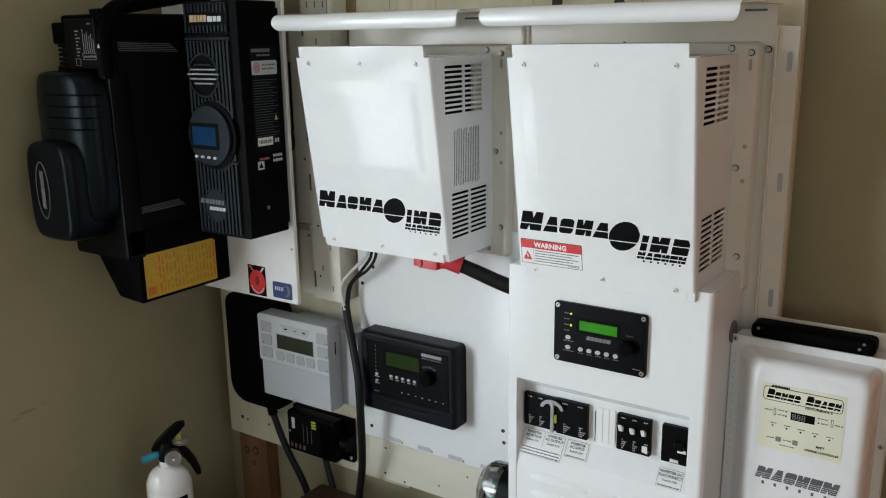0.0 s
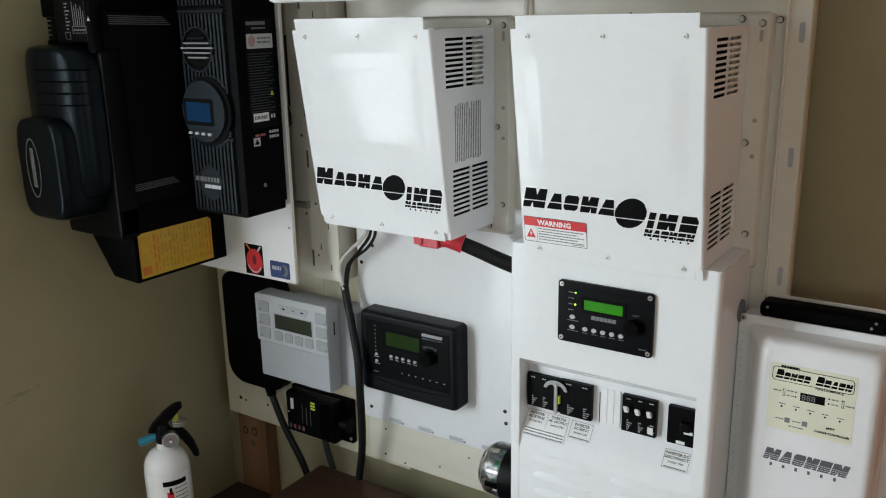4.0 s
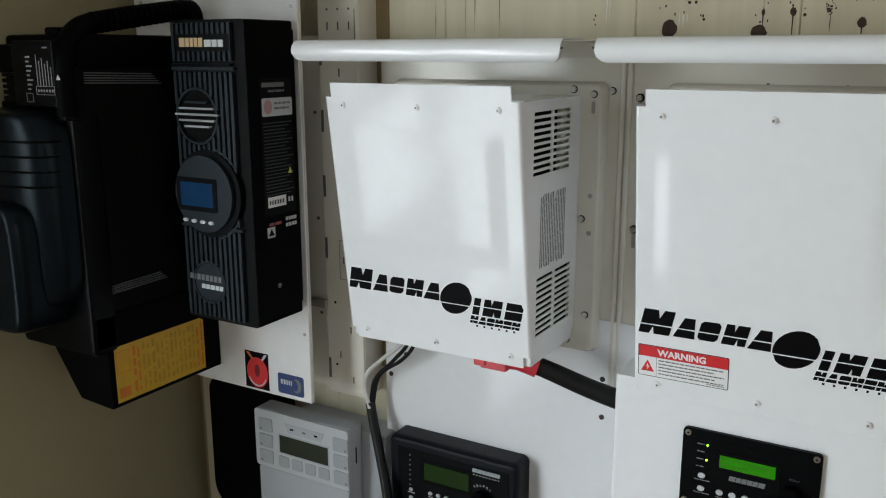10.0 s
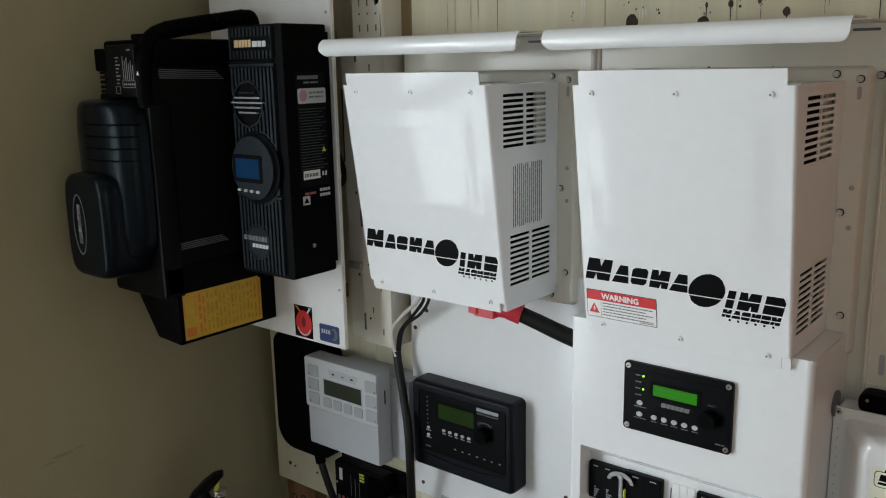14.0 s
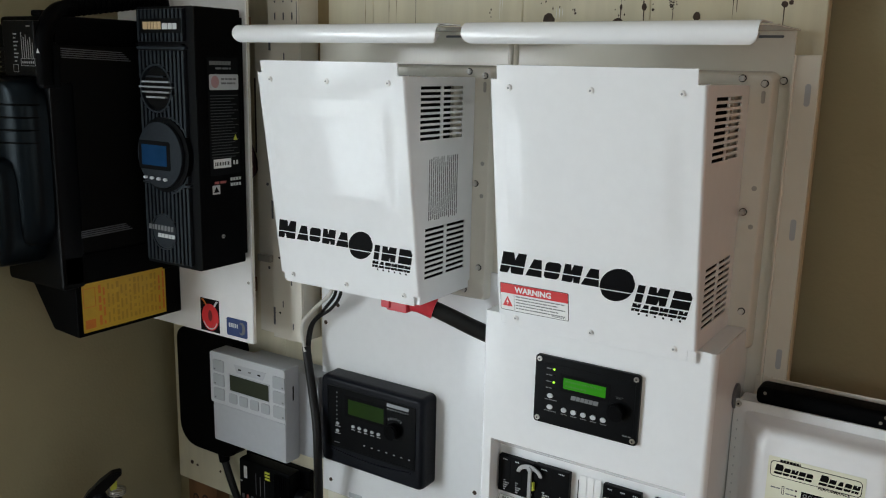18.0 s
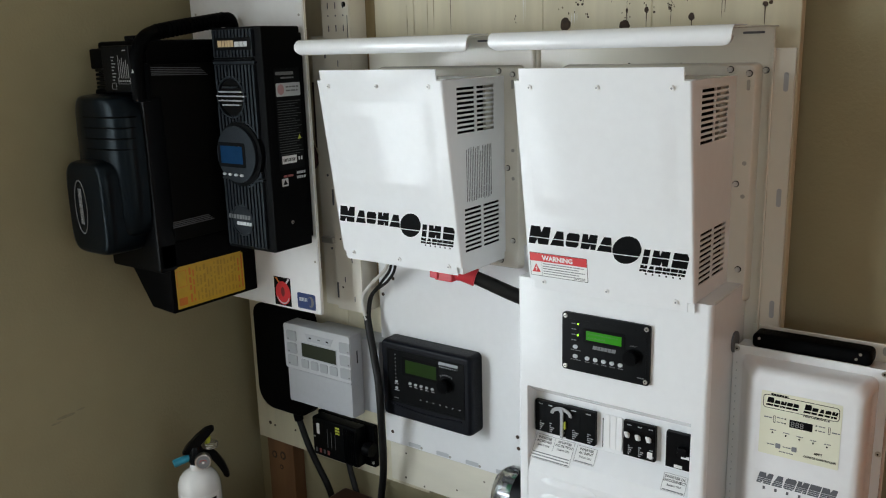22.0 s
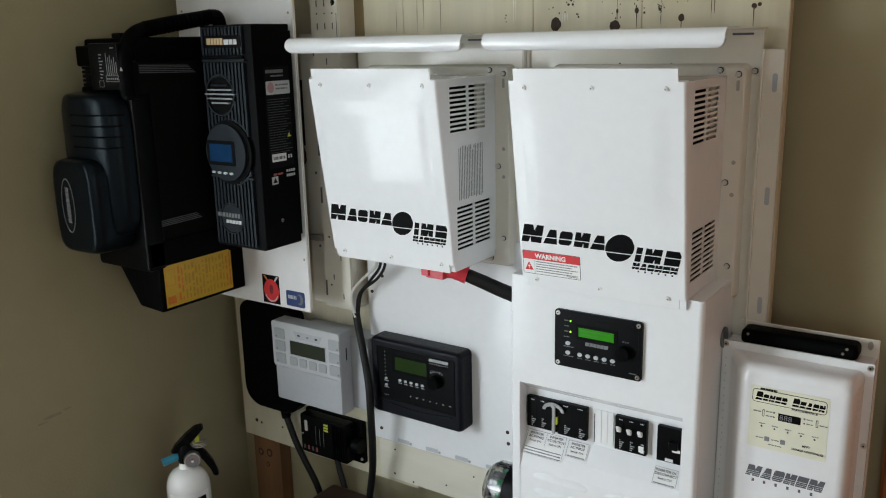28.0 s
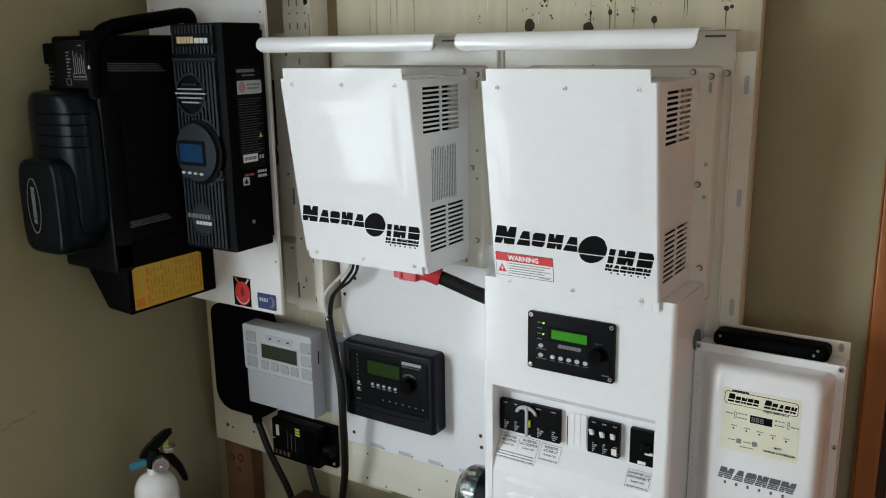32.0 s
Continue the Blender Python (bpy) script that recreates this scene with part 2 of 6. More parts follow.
def thing(name, loc, label, category, group="", kind=""):
    e = new(name)
    e.empty_display_size = 0.05
    e.location = loc
    return tagged(e, label, category, group, kind)


def solo(name, bm, mat, label, category="", group="", kind=""):
    return tagged(link(name, bm, mat), label, category, group, kind)


def absorb(bm, other):
    me = bpy.data.meshes.new("tmp")
    other.to_mesh(me)
    other.free()
    bm.from_mesh(me)
    bpy.data.meshes.remove(me)
    return bm


def box(x0, x1, y0, y1, z0, z1, bev=0.0, seg=2, into=None):
    b = bmesh.new()
    bmesh.ops.create_cube(b, size=1, matrix=Matrix.Translation(((x0 + x1) / 2, (y0 + y1) / 2, (z0 + z1) / 2)) @ Matrix.Diagonal((abs(x1 - x0), abs(y1 - y0), abs(z1 - z0), 1)))
    if bev:
        bmesh.ops.bevel(b, geom=b.edges[:], offset=bev, segments=seg, profile=0.5, affect="EDGES", clamp_overlap=True)
    return absorb(into, b) if into else b


def prism(points, axis, a, b, bev=0.0, seg=2, into=None):
    """A polygon of (u, v) points swept from a to b along an axis: x takes (y, z), y takes (x, z), z takes (x, y)."""
    bm = bmesh.new()
    at = {"x": lambda u, v, w: (w, u, v), "y": lambda u, v, w: (u, w, v), "z": lambda u, v, w: (u, v, w)}[axis]
    lo, hi = [bm.verts.new(at(u, v, a)) for u, v in points], [bm.verts.new(at(u, v, b)) for u, v in points]
    bm.faces.new(lo), bm.faces.new(hi)
    for i in range(len(points)):
        j = (i + 1) % len(points)
        bm.faces.new((lo[i], lo[j], hi[j], hi[i]))
    bmesh.ops.recalc_face_normals(bm, faces=bm.faces[:])
    if bev:
        bmesh.ops.bevel(bm, geom=bm.edges[:], offset=bev, segments=seg, profile=0.5, affect="EDGES", clamp_overlap=True)
    return absorb(into, bm) if into else bm


def rod(p, q, r, r2=None, n=16, into=None, bev=0.0):
    p, q = Vector(p), Vector(q)
    d = q - p
    m = Matrix.Translation((p + q) / 2) @ d.to_track_quat("Z", "Y").to_matrix().to_4x4()
    b = bmesh.new()
    bmesh.ops.create_cone(b, cap_ends=True, segments=n, radius1=r, radius2=r if r2 is None else r2, depth=d.length, matrix=m)
    if bev:
        caps = [e for f in b.faces if len(f.verts) > 4 for e in f.edges]
        bmesh.ops.bevel(b, geom=list(set(caps)), offset=bev, segments=2, profile=0.5, affect="EDGES", clamp_overlap=True)
    return absorb(into, b) if into else b


def smooth_path(pts, n=8):
    pts = [Vector(p) for p in pts]
    out = []
    for i in range(len(pts) - 1):
        a, b, c, d = pts[max(0, i - 1)], pts[i], pts[i + 1], pts[min(len(pts) - 1, i + 2)]
        for k in range(n):
            t = k / n
            out.append(0.5 * ((2 * b) + (c - a) * t + (2 * a - 5 * b + 4 * c - d) * t * t + (3 * b - a - 3 * c + d) * t ** 3))
    return out + [pts[-1]]


def sweep(pts, r, n=10, k=8, ends=None, into=None):
    """A tube along a smooth path; ends: radius at the far end."""
    path = smooth_path(pts, k)
    bm, rings = bmesh.new(), []
    side = Vector((0.3, 0.2, 1)).normalized()
    for i, p in enumerate(path):
        d = (path[min(i + 1, len(path) - 1)] - path[max(i - 1, 0)]).normalized()
        side = (side - d * side.dot(d)).normalized()
        up = d.cross(side)
        rr = r if ends is None else r + (ends - r) * i / (len(path) - 1)
        rings.append([bm.verts.new(p + (side * math.cos(a) + up * math.sin(a)) * rr) for a in (2 * math.pi * j / n for j in range(n))])
    for a, b in zip(rings, rings[1:]):
        for j in range(n):
            bm.faces.new((a[j], a[(j + 1) % n], b[(j + 1) % n], b[j]))
    bm.faces.new(rings[0][::-1]), bm.faces.new(rings[-1])
    return absorb(into, bm) if into else bm


class Plane:
    """A flat face to lay print, buttons and slots on: origin, way right, way up."""
    def __init__(self, o, u, v):
        self.o, self.u, self.v = Vector(o), Vector(u).normalized(), Vector(v).normalized()
        self.n = self.u.cross(self.v)

    def at(self, u, v, d=0.0):
        return self.o + self.u * u + self.v * v + self.n * d

    def poly(self, pts, d0=0.0, d1=0.0004, into=None):
        bm = into or bmesh.new()
        lo, hi = [bm.verts.new(self.at(u, v, d0)) for u, v in pts], [bm.verts.new(self.at(u, v, d1)) for u, v in pts]
        bm.faces.new(lo[::-1]), bm.faces.new(hi)
        for i in range(len(pts)):
            j = (i + 1) % len(pts)
            bm.faces.new((lo[i], lo[j], hi[j], hi[i]))
        return bm

    def rect(self, u0, u1, v0, v1, d0=0.0, d1=0.0004, into=None):
        return self.poly([(u0, v0), (u1, v0), (u1, v1), (u0, v1)], d0, d1, into)

    def round_rect(self, u0, u1, v0, v1, r, d0=0.0, d1=0.0004, into=None, n=4):
        pts = []
        for cu, cv, a0 in ((u1 - r, v0 + r, -90), (u1 - r, v1 - r, 0), (u0 + r, v1 - r, 90), (u0 + r, v0 + r, 180)):
            pts += [(cu + r * math.cos(radians(a0 + 90 * i / n)), cv + r * math.sin(radians(a0 + 90 * i / n))) for i in range(n + 1)]
        return self.poly(pts, d0, d1, into)

    def disc(self, u, v, r, d0=0.0, d1=0.0004, into=None, n=16, ry=None):
        return self.poly([(u + r * math.cos(2 * math.pi * i / n), v + (ry or r) * math.sin(2 * math.pi * i / n)) for i in range(n)], d0, d1, into)

    def frame_rect(self, u0, u1, v0, v1, w, d0=0.0, d1=0.0004, into=None):
        bm = into or bmesh.new()
        for a in ((u0, u1, v0, v0 + w), (u0, u1, v1 - w, v1), (u0, u0 + w, v0 + w, v1 - w), (u1 - w, u1, v0 + w, v1 - w)):
            self.rect(*a, d0, d1, bm)
        return bm

    def text(self, body, u, v, size, d=0.0004, slant=0.0, into=None, align="LEFT", heavy=0.0):
        cu = bpy.data.curves.new("text", "FONT")
        cu.body, cu.size, cu.align_x, cu.shear, cu.resolution_u, cu.offset = body, size, align, slant, 2, heavy
        ob = bpy.data.objects.new("text", cu)
        me = bpy.data.meshes.new_from_object(ob)
        bm = bmesh.new()
        bm.from_mesh(me)
        for w in bm.verts:
            w.co = self.at(u + w.co.x, v + w.co.y, d)
        bpy.data.objects.remove(ob), bpy.data.curves.remove(cu), bpy.data.meshes.remove(me)
        return absorb(into, bm) if into else bm

    def bars(self, u0, u1, v, h, seed, into=None, d=0.0004, word=(1.5, 5.0), gap=0.6):
        """A line of writing too small to read, as short bars."""
        rnd, bm, u = random.Random(seed), into or bmesh.new(), u0
        while u < u1:
            w = min(h * rnd.uniform(*word), u1 - u)
            self.rect(u, u + w, v, v + h, 0, d, bm)
            u += w + h * gap
        return bm


def word(pl, u, v, widths, h, mat, parent, slant=0.2, d=0.0005, gap=0.1):
    """A word mark as a row of plain slanted blocks, each a part of its own."""
    for w in widths:
        part("letter_block", pl.poly([(u, v), (u + w, v), (u + w + slant * h, v + h), (u + slant * h, v + h)], 0.0, d), mat, parent)
        u += w + h * gap


# plain outlines for the slabs of the word marks
SLAB = ((0, 0), (1, 0), (1, 1), (0, 1))
NOTCHED = ((0, 0), (0.34, 0), (0.42, 0.3), (0.50, 0), (1, 0), (1, 1), (0.66, 1), (0.56, 0.66), (0.46, 1), (0, 1))
WEDGE = ((0, 0), (1, 0), (0.80, 1), (0.32, 1))
ROUNDED = ((0.15, 0), (0.85, 0), (1, 0.14), (1, 0.86), (0.85, 1), (0.15, 1), (0, 0.86), (0, 0.14))
NICKED = ((0, 0), (0.56, 0), (0.62, 0.3), (0.68, 0), (1, 0), (1, 1), (0.50, 1), (0.42, 0.66), (0.34, 1), (0, 1))
CLIPPED = ((0, 0), (1, 0), (1, 0.72), (0.82, 1), (0, 1))
OVAL = tuple((0.5 + 0.5 * math.cos(radians(a)), 0.5 + 0.5 * math.sin(radians(a))) for a in range(0, 360, 15) if a not in (30, 210)) 


def cut(pts, level, above):
    """The part of a flat outline over or under a level."""
    out = []
    for i, (a, b) in enumerate(pts):
        c, d = pts[(i + 1) % len(pts)]
        if (b >= level) == above:
            out.append((a, b))
        if (b >= level) != (d >= level):
            out.append((a + (c - a) * (level - b) / (d - b), level))
    return out


def slab(pl, u0, u1, v0, v1, outline, slit, slant=0.24, d=0.0005):
    """One plain slab of a word mark, leaning, with a slit across at one height."""
    pts = [(u0 + (u1 - u0) * a + slant * (v1 - v0) * q, v0 + (v1 - v0) * q) for a, q in outline]
    bm = pl.poly(cut(pts, slit - 0.0008, False), 0, d)
    return pl.poly(cut(pts, slit + 0.0008, True), 0, d, bm)


def rrect(x0, x1, z0, z1, r, y, n=6):
    pts = []
    for cx_, cz_, a0 in ((x1 - r, z0 + r, -90), (x1 - r, z1 - r, 0), (x0 + r, z1 - r, 90), (x0 + r, z0 + r, 180)):
        pts += [(cx_ + r * math.cos(radians(a0 + 90 * i / n)), y, cz_ + r * math.sin(radians(a0 + 90 * i / n))) for i in range(n + 1)]
    return pts


def shell(rings, mat, name, parent, label=""):
    bm = bmesh.new()
    vs = [[bm.verts.new(p) for p in r] for r in rings]
    n = len(vs[0])
    for a, c2 in zip(vs, vs[1:]):
        for j in range(n):
            bm.faces.new((a[j], a[(j + 1) % n], c2[(j + 1) % n], c2[j]))
    bm.faces.new(vs[0]), bm.faces.new(vs[-1])
    return part(name, bm, mat, parent, label)


def screw(pl, u, v, r, parent, mat=None, name="screw"):
    b = pl.disc(u, v, r, 0, r * 0.35, n=14)
    pl.disc(u, v, r * 0.72, r * 0.35, r * 0.6, b, n=14)
    s = part(name, b, mat or STEEL, parent)
    part("socket", pl.disc(u, v, r * 0.36, r * 0.6, r * 0.66, n=6), MIDGREY if mat is LABEL else DEEP, s)
    return s

# ---- the room ----
def wall_box(name, b, mat, label):
    return solo(name, b, mat, label, "wall", kind="structure")


XL, YB, YF, XR, ZC = -1.60, 1.42, -2.6, 2.3, 2.45
wall_box("wall_north", box(XL - 0.12, XR + 0.12, YB, YB + 0.12, 0, ZC), WALLPAINT, "tan painted wall behind the equipment board")
b = box(XL - 0.12, XL, YF, WIN[0], 0, ZC)
box(XL - 0.12, XL, WIN[1], YB, 0, ZC, into=b), box(XL - 0.12, XL, WIN[0], WIN[1], 0, WIN[2], into=b), box(XL - 0.12, XL, WIN[0], WIN[1], WIN[3], ZC, into=b)
wall_box("wall_west", b, WALLPAINT, "tan painted side wall with faint scuff marks")
b = box(XL - 0.12, SWIN[0], YF - 0.12, YF, 0, ZC)
box(SWIN[1], XR + 0.12, YF - 0.12, YF, 0, ZC, into=b), box(SWIN[0], SWIN[1], YF - 0.12, YF, 0, SWIN[2], into=b), box(SWIN[0], SWIN[1], YF - 0.12, YF, SWIN[3], ZC, into=b)
wall_box("wall_south", b, WALLPAINT, "tan painted wall behind the viewer with an added fill window")
b = box(XR, XR + 0.12, YF, EWIN[0], 0, ZC)
box(XR, XR + 0.12, EWIN[1], YB, 0, ZC, into=b), box(XR, XR + 0.12, EWIN[0], EWIN[1], 0, EWIN[2], into=b), box(XR, XR + 0.12, EWIN[0], EWIN[1], EWIN[3], ZC, into=b)
wall_box("wall_east", b, WALLPAINT, "tan painted wall across the room with an added fill window")
solo("floor", box(XL - 0.12, XR + 0.12, YF - 0.12, YB + 0.12, -0.1, 0), FLOORWOOD, "brown wooden floor", "floor", kind="structure")
solo("ceiling", box(XL - 0.12, XR + 0.12, YF - 0.12, YB + 0.12, ZC, ZC + 0.1), CEILPAINT, "white painted ceiling", "ceiling", kind="structure")


def window(name, pl, w, h, posts, rails):
    t = thing(name, pl.at(w / 2, 0), "white framed window out of view letting in daylight", "window", kind="structure")
    part("window_frame", pl.frame_rect(0, w, 0, h, 0.045, -0.05, 0.01), PANEL_WHITE, t)
    for a, c2 in posts:
        part("mullion", pl.rect(a, c2, 0.045, h - 0.045, -0.045, 0.0), PANEL_WHITE, t)
    for a, c2 in rails:
        part("glazing_bar", pl.rect(0.045, w - 0.045, a, c2, -0.044, -0.002), PANEL_WHITE, t)
    part("window_sill", pl.rect(-0.04, w + 0.04, -0.03, 0.0, -0.02, 0.06), PANEL_WHITE, t)


window("window_1", Plane((XL, WIN[0], WIN[2]), (0, 1, 0), (0, 0, 1)), WIN[1] - WIN[0], WIN[3] - WIN[2], ((0.60, 0.68),), ())
wp_ = Plane((XL, WIN[0], WIN[2]), (0, 1, 0), (0, 0, 1))
t = bpy.data.objects["window_1"]
part("infill_panel", wp_.rect(0.68, WIN[1] - WIN[0] - 0.045, 0.045, 0.585, -0.045, -0.001), PANEL_WHITE, t)
part("glazing_bar", wp_.rect(0.68, WIN[1] - WIN[0] - 0.045, 0.90, 0.97, -0.044, -0.002), PANEL_WHITE, t)
part("glazing_bar", wp_.rect(0.045, 0.60, 0.80, 0.83, -0.044, -0.002), PANEL_WHITE, t)
# added windows that frame the two fill lamps
window("window_2", Plane((SWIN[1], YF, SWIN[2]), (-1, 0, 0), (0, 0, 1)), SWIN[1] - SWIN[0], SWIN[3] - SWIN[2], ((0.78, 0.82),), ((0.55, 0.59),))
window("window_3", Plane((XR, EWIN[1], EWIN[2]), (0, -1, 0), (0, 0, 1)), EWIN[1] - EWIN[0], EWIN[3] - EWIN[2], ((0.78, 0.82),), ((0.55, 0.59),))

# stained door casing at the end of the back wall
t = thing("door_1", (0.3, YB, 0), "orange stained wooden door in its casing", "door", kind="structure")
part("casing", box(-0.083, -0.050, YB - 0.02, YB + 0.0, 0, 2.1, 0.003), STAINED, t)
part("casing_edge", box(-0.0865, -0.0835, YB - 0.017, YB, 0, 2.1, 0.001, 1), STAINED, t)
# dark strip painted in for the shade of the door gap
part("gap_lining", box(-0.050, -0.036, YB - 0.004, YB, 0, 2.05), BROWN, t)
part("door_panel", box(-0.036, 0.28, YB - 0.022, YB, 0.01, 2.05, 0.003), STAINED, t)
part("casing", box(0.345, 0.42, YB - 0.02, YB, 0, 2.1, 0.003), STAINED, t)
part("open_leaf", box(0.30, 0.34, 0.80, YB - 0.024, 0.01, 2.05, 0.003), STAINED, t, "orange stained door leaf standing open")
part("knob", rod((0.2995, 0.86, 1.0), (0.25, 0.86, 1.0), 0.012, 0.026, 20, bev=0.006), STEEL, t)

# scuffs on the side wall
sw = Plane((XL, 0, 0), (0, 1, 0), (0, 0, 1))
SCUFF = material("grey scuff", (0.29, 0.262, 0.17), 0.75, vary=0.1, scale=60)
t = thing("wall_scuff", (XL, 0.9, 0.77), "faint grey scuff rubbed on the wall paint", "scuff", kind="structure")
for i, (u, v, w, h) in enumerate(((0.895, 0.772, 0.022, 0.0035), (0.872, 0.764, 0.012, 0.002), (0.93, 0.776, 0.01, 0.002))):
    part("scuff_mark", sw.disc(u, v, w, 0, 0.0004, ry=h), SCUFF, t)

# ---- the board ----
BY = 1.36
bd = thing("equipment_board", (-0.9, 1.38, 0.3), "cream painted plank board with dark knots carrying the equipment", "board")
PLANKS = ((-1.53, -1.1986, 0.560), (-1.198, -0.9836, 0.560), (-0.983, -0.6986, 0.575), (-0.698, -0.4986, 0.4), (-0.498, -0.267, 0.4))
for x0, x1, z0 in PLANKS:
    part("plank", box(x0, x1, BY, BY + 0.02, z0, 2.2, 0.0015, 1), WOODPAINT, bd)
part("bottom_rail", box(-1.08, -0.62, BY - 0.012, BY - 0.0005, 0.575, 0.672, 0.002), RAILPAINT, bd, "smoother off-white painted rail")
for x0, x1 in ((-1.527, -1.434), (-0.62, -0.53)):
    part("leg", box(x0, x1, BY + 0.021, BY + 0.059, 0, 2.1, 0.002), RAWWOOD, bd, "bare reddish pine stud")
bp = Plane((0, BY, 0), (1, 0, 0), (0, 0, 1))
STRIPBROWN = material("mottled brown strip", (0.27, 0.205, 0.105), 0.6, vary=0.25, scale=40, bump=0.3, stretch=(1, 1, 0.1), vary2=0.5, scale2=14, tint=(0.10, 0.065, 0.03))
sp = Plane((0, BY + 0.021, 0), (1, 0, 0), (0, 0, 1))
for x, z, r in ((-1.503, 0.504, 0.009), (-1.472, 0.508, 0.010), (-1.480, 0.474, 0.006)):
    kn = part("knot", sp.disc(x, z, r, 0, 0.0006, n=18, ry=r * 1.15), BROWN, bd)
    part("knot_ring", sp.disc(x, z, r * 0.55, 0.0006, 0.001, n=14, ry=r * 0.65), RAWWOOD, kn)
part("filler_strip", box(-1.262, -1.232, BY - 0.006, BY - 0.0004, 1.312, 1.453, 0.001, 1), BROWN, bd, "dark red-brown wooden strip")
part("bare_strip", bp.rect(-1.145, -1.081, 1.012, 1.66, 0, 0.0012), STRIPBROWN, bd, "mottled brown strip down the plank")
STAIN = material("grey-brown knot stain", (0.40, 0.345, 0.22), 0.6, vary=0.3, scale=120, stretch=(1, 1, 0.3), vary2=0.9, scale2=60, tint=(0.55, 0.49, 0.34))


def ragged(x, z, r, ry, rnd, n=18, rough=0.28):
    """An uneven blot on the planks."""
    return [(x + r * (1 - rough / 2 + rough * rnd.random()) * math.cos(2 * math.pi * i / n), z + ry * (1 - rough / 2 + rough * rnd.random()) * math.sin(2 * math.pi * i / n)) for i in range(n)]


# knots: place, half width, half height, length of the dark run below
KN = ((-0.654, 1.551, 0.0102, 0.0115, 0), (-0.545, 1.545, 0.0100, 0.0092, 0), (-0.507, 1.569, 0.0036, 0.0048, 0.030), (-0.494, 1.565, 0.0018, 0.002, 0), (-0.432, 1.555, 0.0048, 0.0062, 0.024), (-0.611, 1.562, 0.0017, 0.0018, 0),
      (-0.320, 1.569, 0.004, 0.004, 0.03), (-0.312, 1.571, 0.003, 0.003, 0), (-0.625, 1.595, 0.0032, 0.007, 0), (-0.630, 1.583, 0.0022, 0.002, 0), (-0.622, 1.583, 0.0018, 0.002, 0), (-0.541, 1.569, 0.0018, 0.004, 0.022), (-0.506, 1.592, 0.0018, 0.008, 0),
      (-0.60, 1.625, 0.012, 0.016, 0), (-0.38, 1.60, 0.006, 0.009, 0.04), (-1.13, 1.60, 0.003, 0.004, 0), (-1.10, 1.60, 0.004, 0.003, 0), (-0.753, 1.558, 0.0008, 0.0012, 0))
rnd = random.Random(12)
for x, z, r, ry, run in KN:
    kn = part("knot", bp.poly(ragged(x, z, r, ry, rnd), 0.0004, 0.0008), KNOT, bd)
    for i in range(2 if r < 0.005 else 4):
        q = rnd.uniform(0.0005, 0.0012)
        part("speck", bp.disc(x + rnd.gauss(0, r * 0.9 + 0.002), z + ry * 1.3 + abs(rnd.gauss(0, ry + 0.005)), q, 0.0004, 0.0007, n=7, ry=q * rnd.uniform(1.0, 2.6)), KNOT, kn)
    if run:
        part("crack", bp.poly([(x - 0.0010, z), (x - 0.0006, z - run * 0.6), (x - 0.0004, z - run), (x + 0.0002, z - run), (x + 0.0005, z - run * 0.5), (x + 0.0008, z)], 0.0004, 0.0007), KNOT, bd)
for i in range(26):
    x, z, q = -0.467 + rnd.gauss(0, 0.0024), 1.571 + rnd.gauss(0, 0.0045), rnd.uniform(0.0004, 0.0011)
    part("speck", bp.disc(x, z, q, 0, 0.0006, n=6, ry=q * rnd.uniform(1, 1.8)), KNOT, bd)
for x, z0, z1 in ((-0.8955, 1.545, 1.66), (-0.62, 1.58, 1.66), (-0.385, 1.55, 1.60), (-0.466, 1.545, 1.566), (-0.4655, 1.577, 1.60), (-0.541, 1.573, 1.64)):
    part("crack", bp.poly([(x, z0), (x + 0.0005, (z0 + z1) / 2), (x + 0.0002, z1), (x - 0.0005, (z0 + z1) / 2)], 0, 0.0005), KNOT, bd)
for x, z0, z1, w in ((-0.637, 1.552, 1.575, 0.0012), (-0.642, 1.55, 1.572, 0.0008), (-0.632, 1.556, 1.57, 0.0007), (-0.738, 1.555, 1.66, 0.0012), (-0.734, 1.56, 1.66, 0.0008), (-0.95, 1.54, 1.63, 0.0014), (-0.935, 1.55, 1.66, 0.002), (-1.0, 1.54, 1.60, 0.0014)):
    part("streak", bp.poly([(x, z0), (x + w, (z0 + z1) / 2), (x + w * 0.3, z1), (x - w * 0.6, (z0 + z1) / 2)], 0, 0.0004), LABEL if w < 0.0013 else STAIN, bd, "worn streak in the paint")
for x, z, r in ((-1.486, 0.605, 0.0048), (-1.469, 0.602, 0.003), (-1.396, 0.607, 0.0028)):
    part("nail_hole", bp.disc(x, z, r, 0, 0.0008, n=10), KNOT, bd)
rl = Plane((0, BY - 0.012, 0), (1, 0, 0), (0, 0, 1))
for x, z, r in ((-1.039, 0.589, 0.0026), (-0.988, 0.582, 0.0022), (-1.036, 0.648, 0.0022), (-0.90, 0.60, 0.002), (-0.83, 0.64, 0.002)):
    part("nail_hole", rl.disc(x, z, r, 0, 0.0006, n=9), KNOT, bd)

# ---- enamelled back plate with its rolled hood edges ----
PY = 1.338
pp = Plane((0, PY, 0), (1, 0, 0), (0, 0, 1))
pt = thing("back_plate", (-0.68, 1.35, 0.67), "cream enamelled steel back plate with a rolled white top edge", "mounting plate")
part("sheet", box(-1.083, -0.2975, PY, PY + 0.004, 0.672, 1.5350, 0.0008, 1), PLATE, pt)
part("lower_sheet", box(-1.080, -0.66, PY - 0.004, PY - 0.0004, 0.675, 1.16, 0.0008, 1), WHITE, pt, "glossy white lower sheet")
part("top_flange", box(-1.085, -0.293, 1.205, PY + 0.004, 1.5352, 1.5368, 0.0006, 1), PLATE, pt)
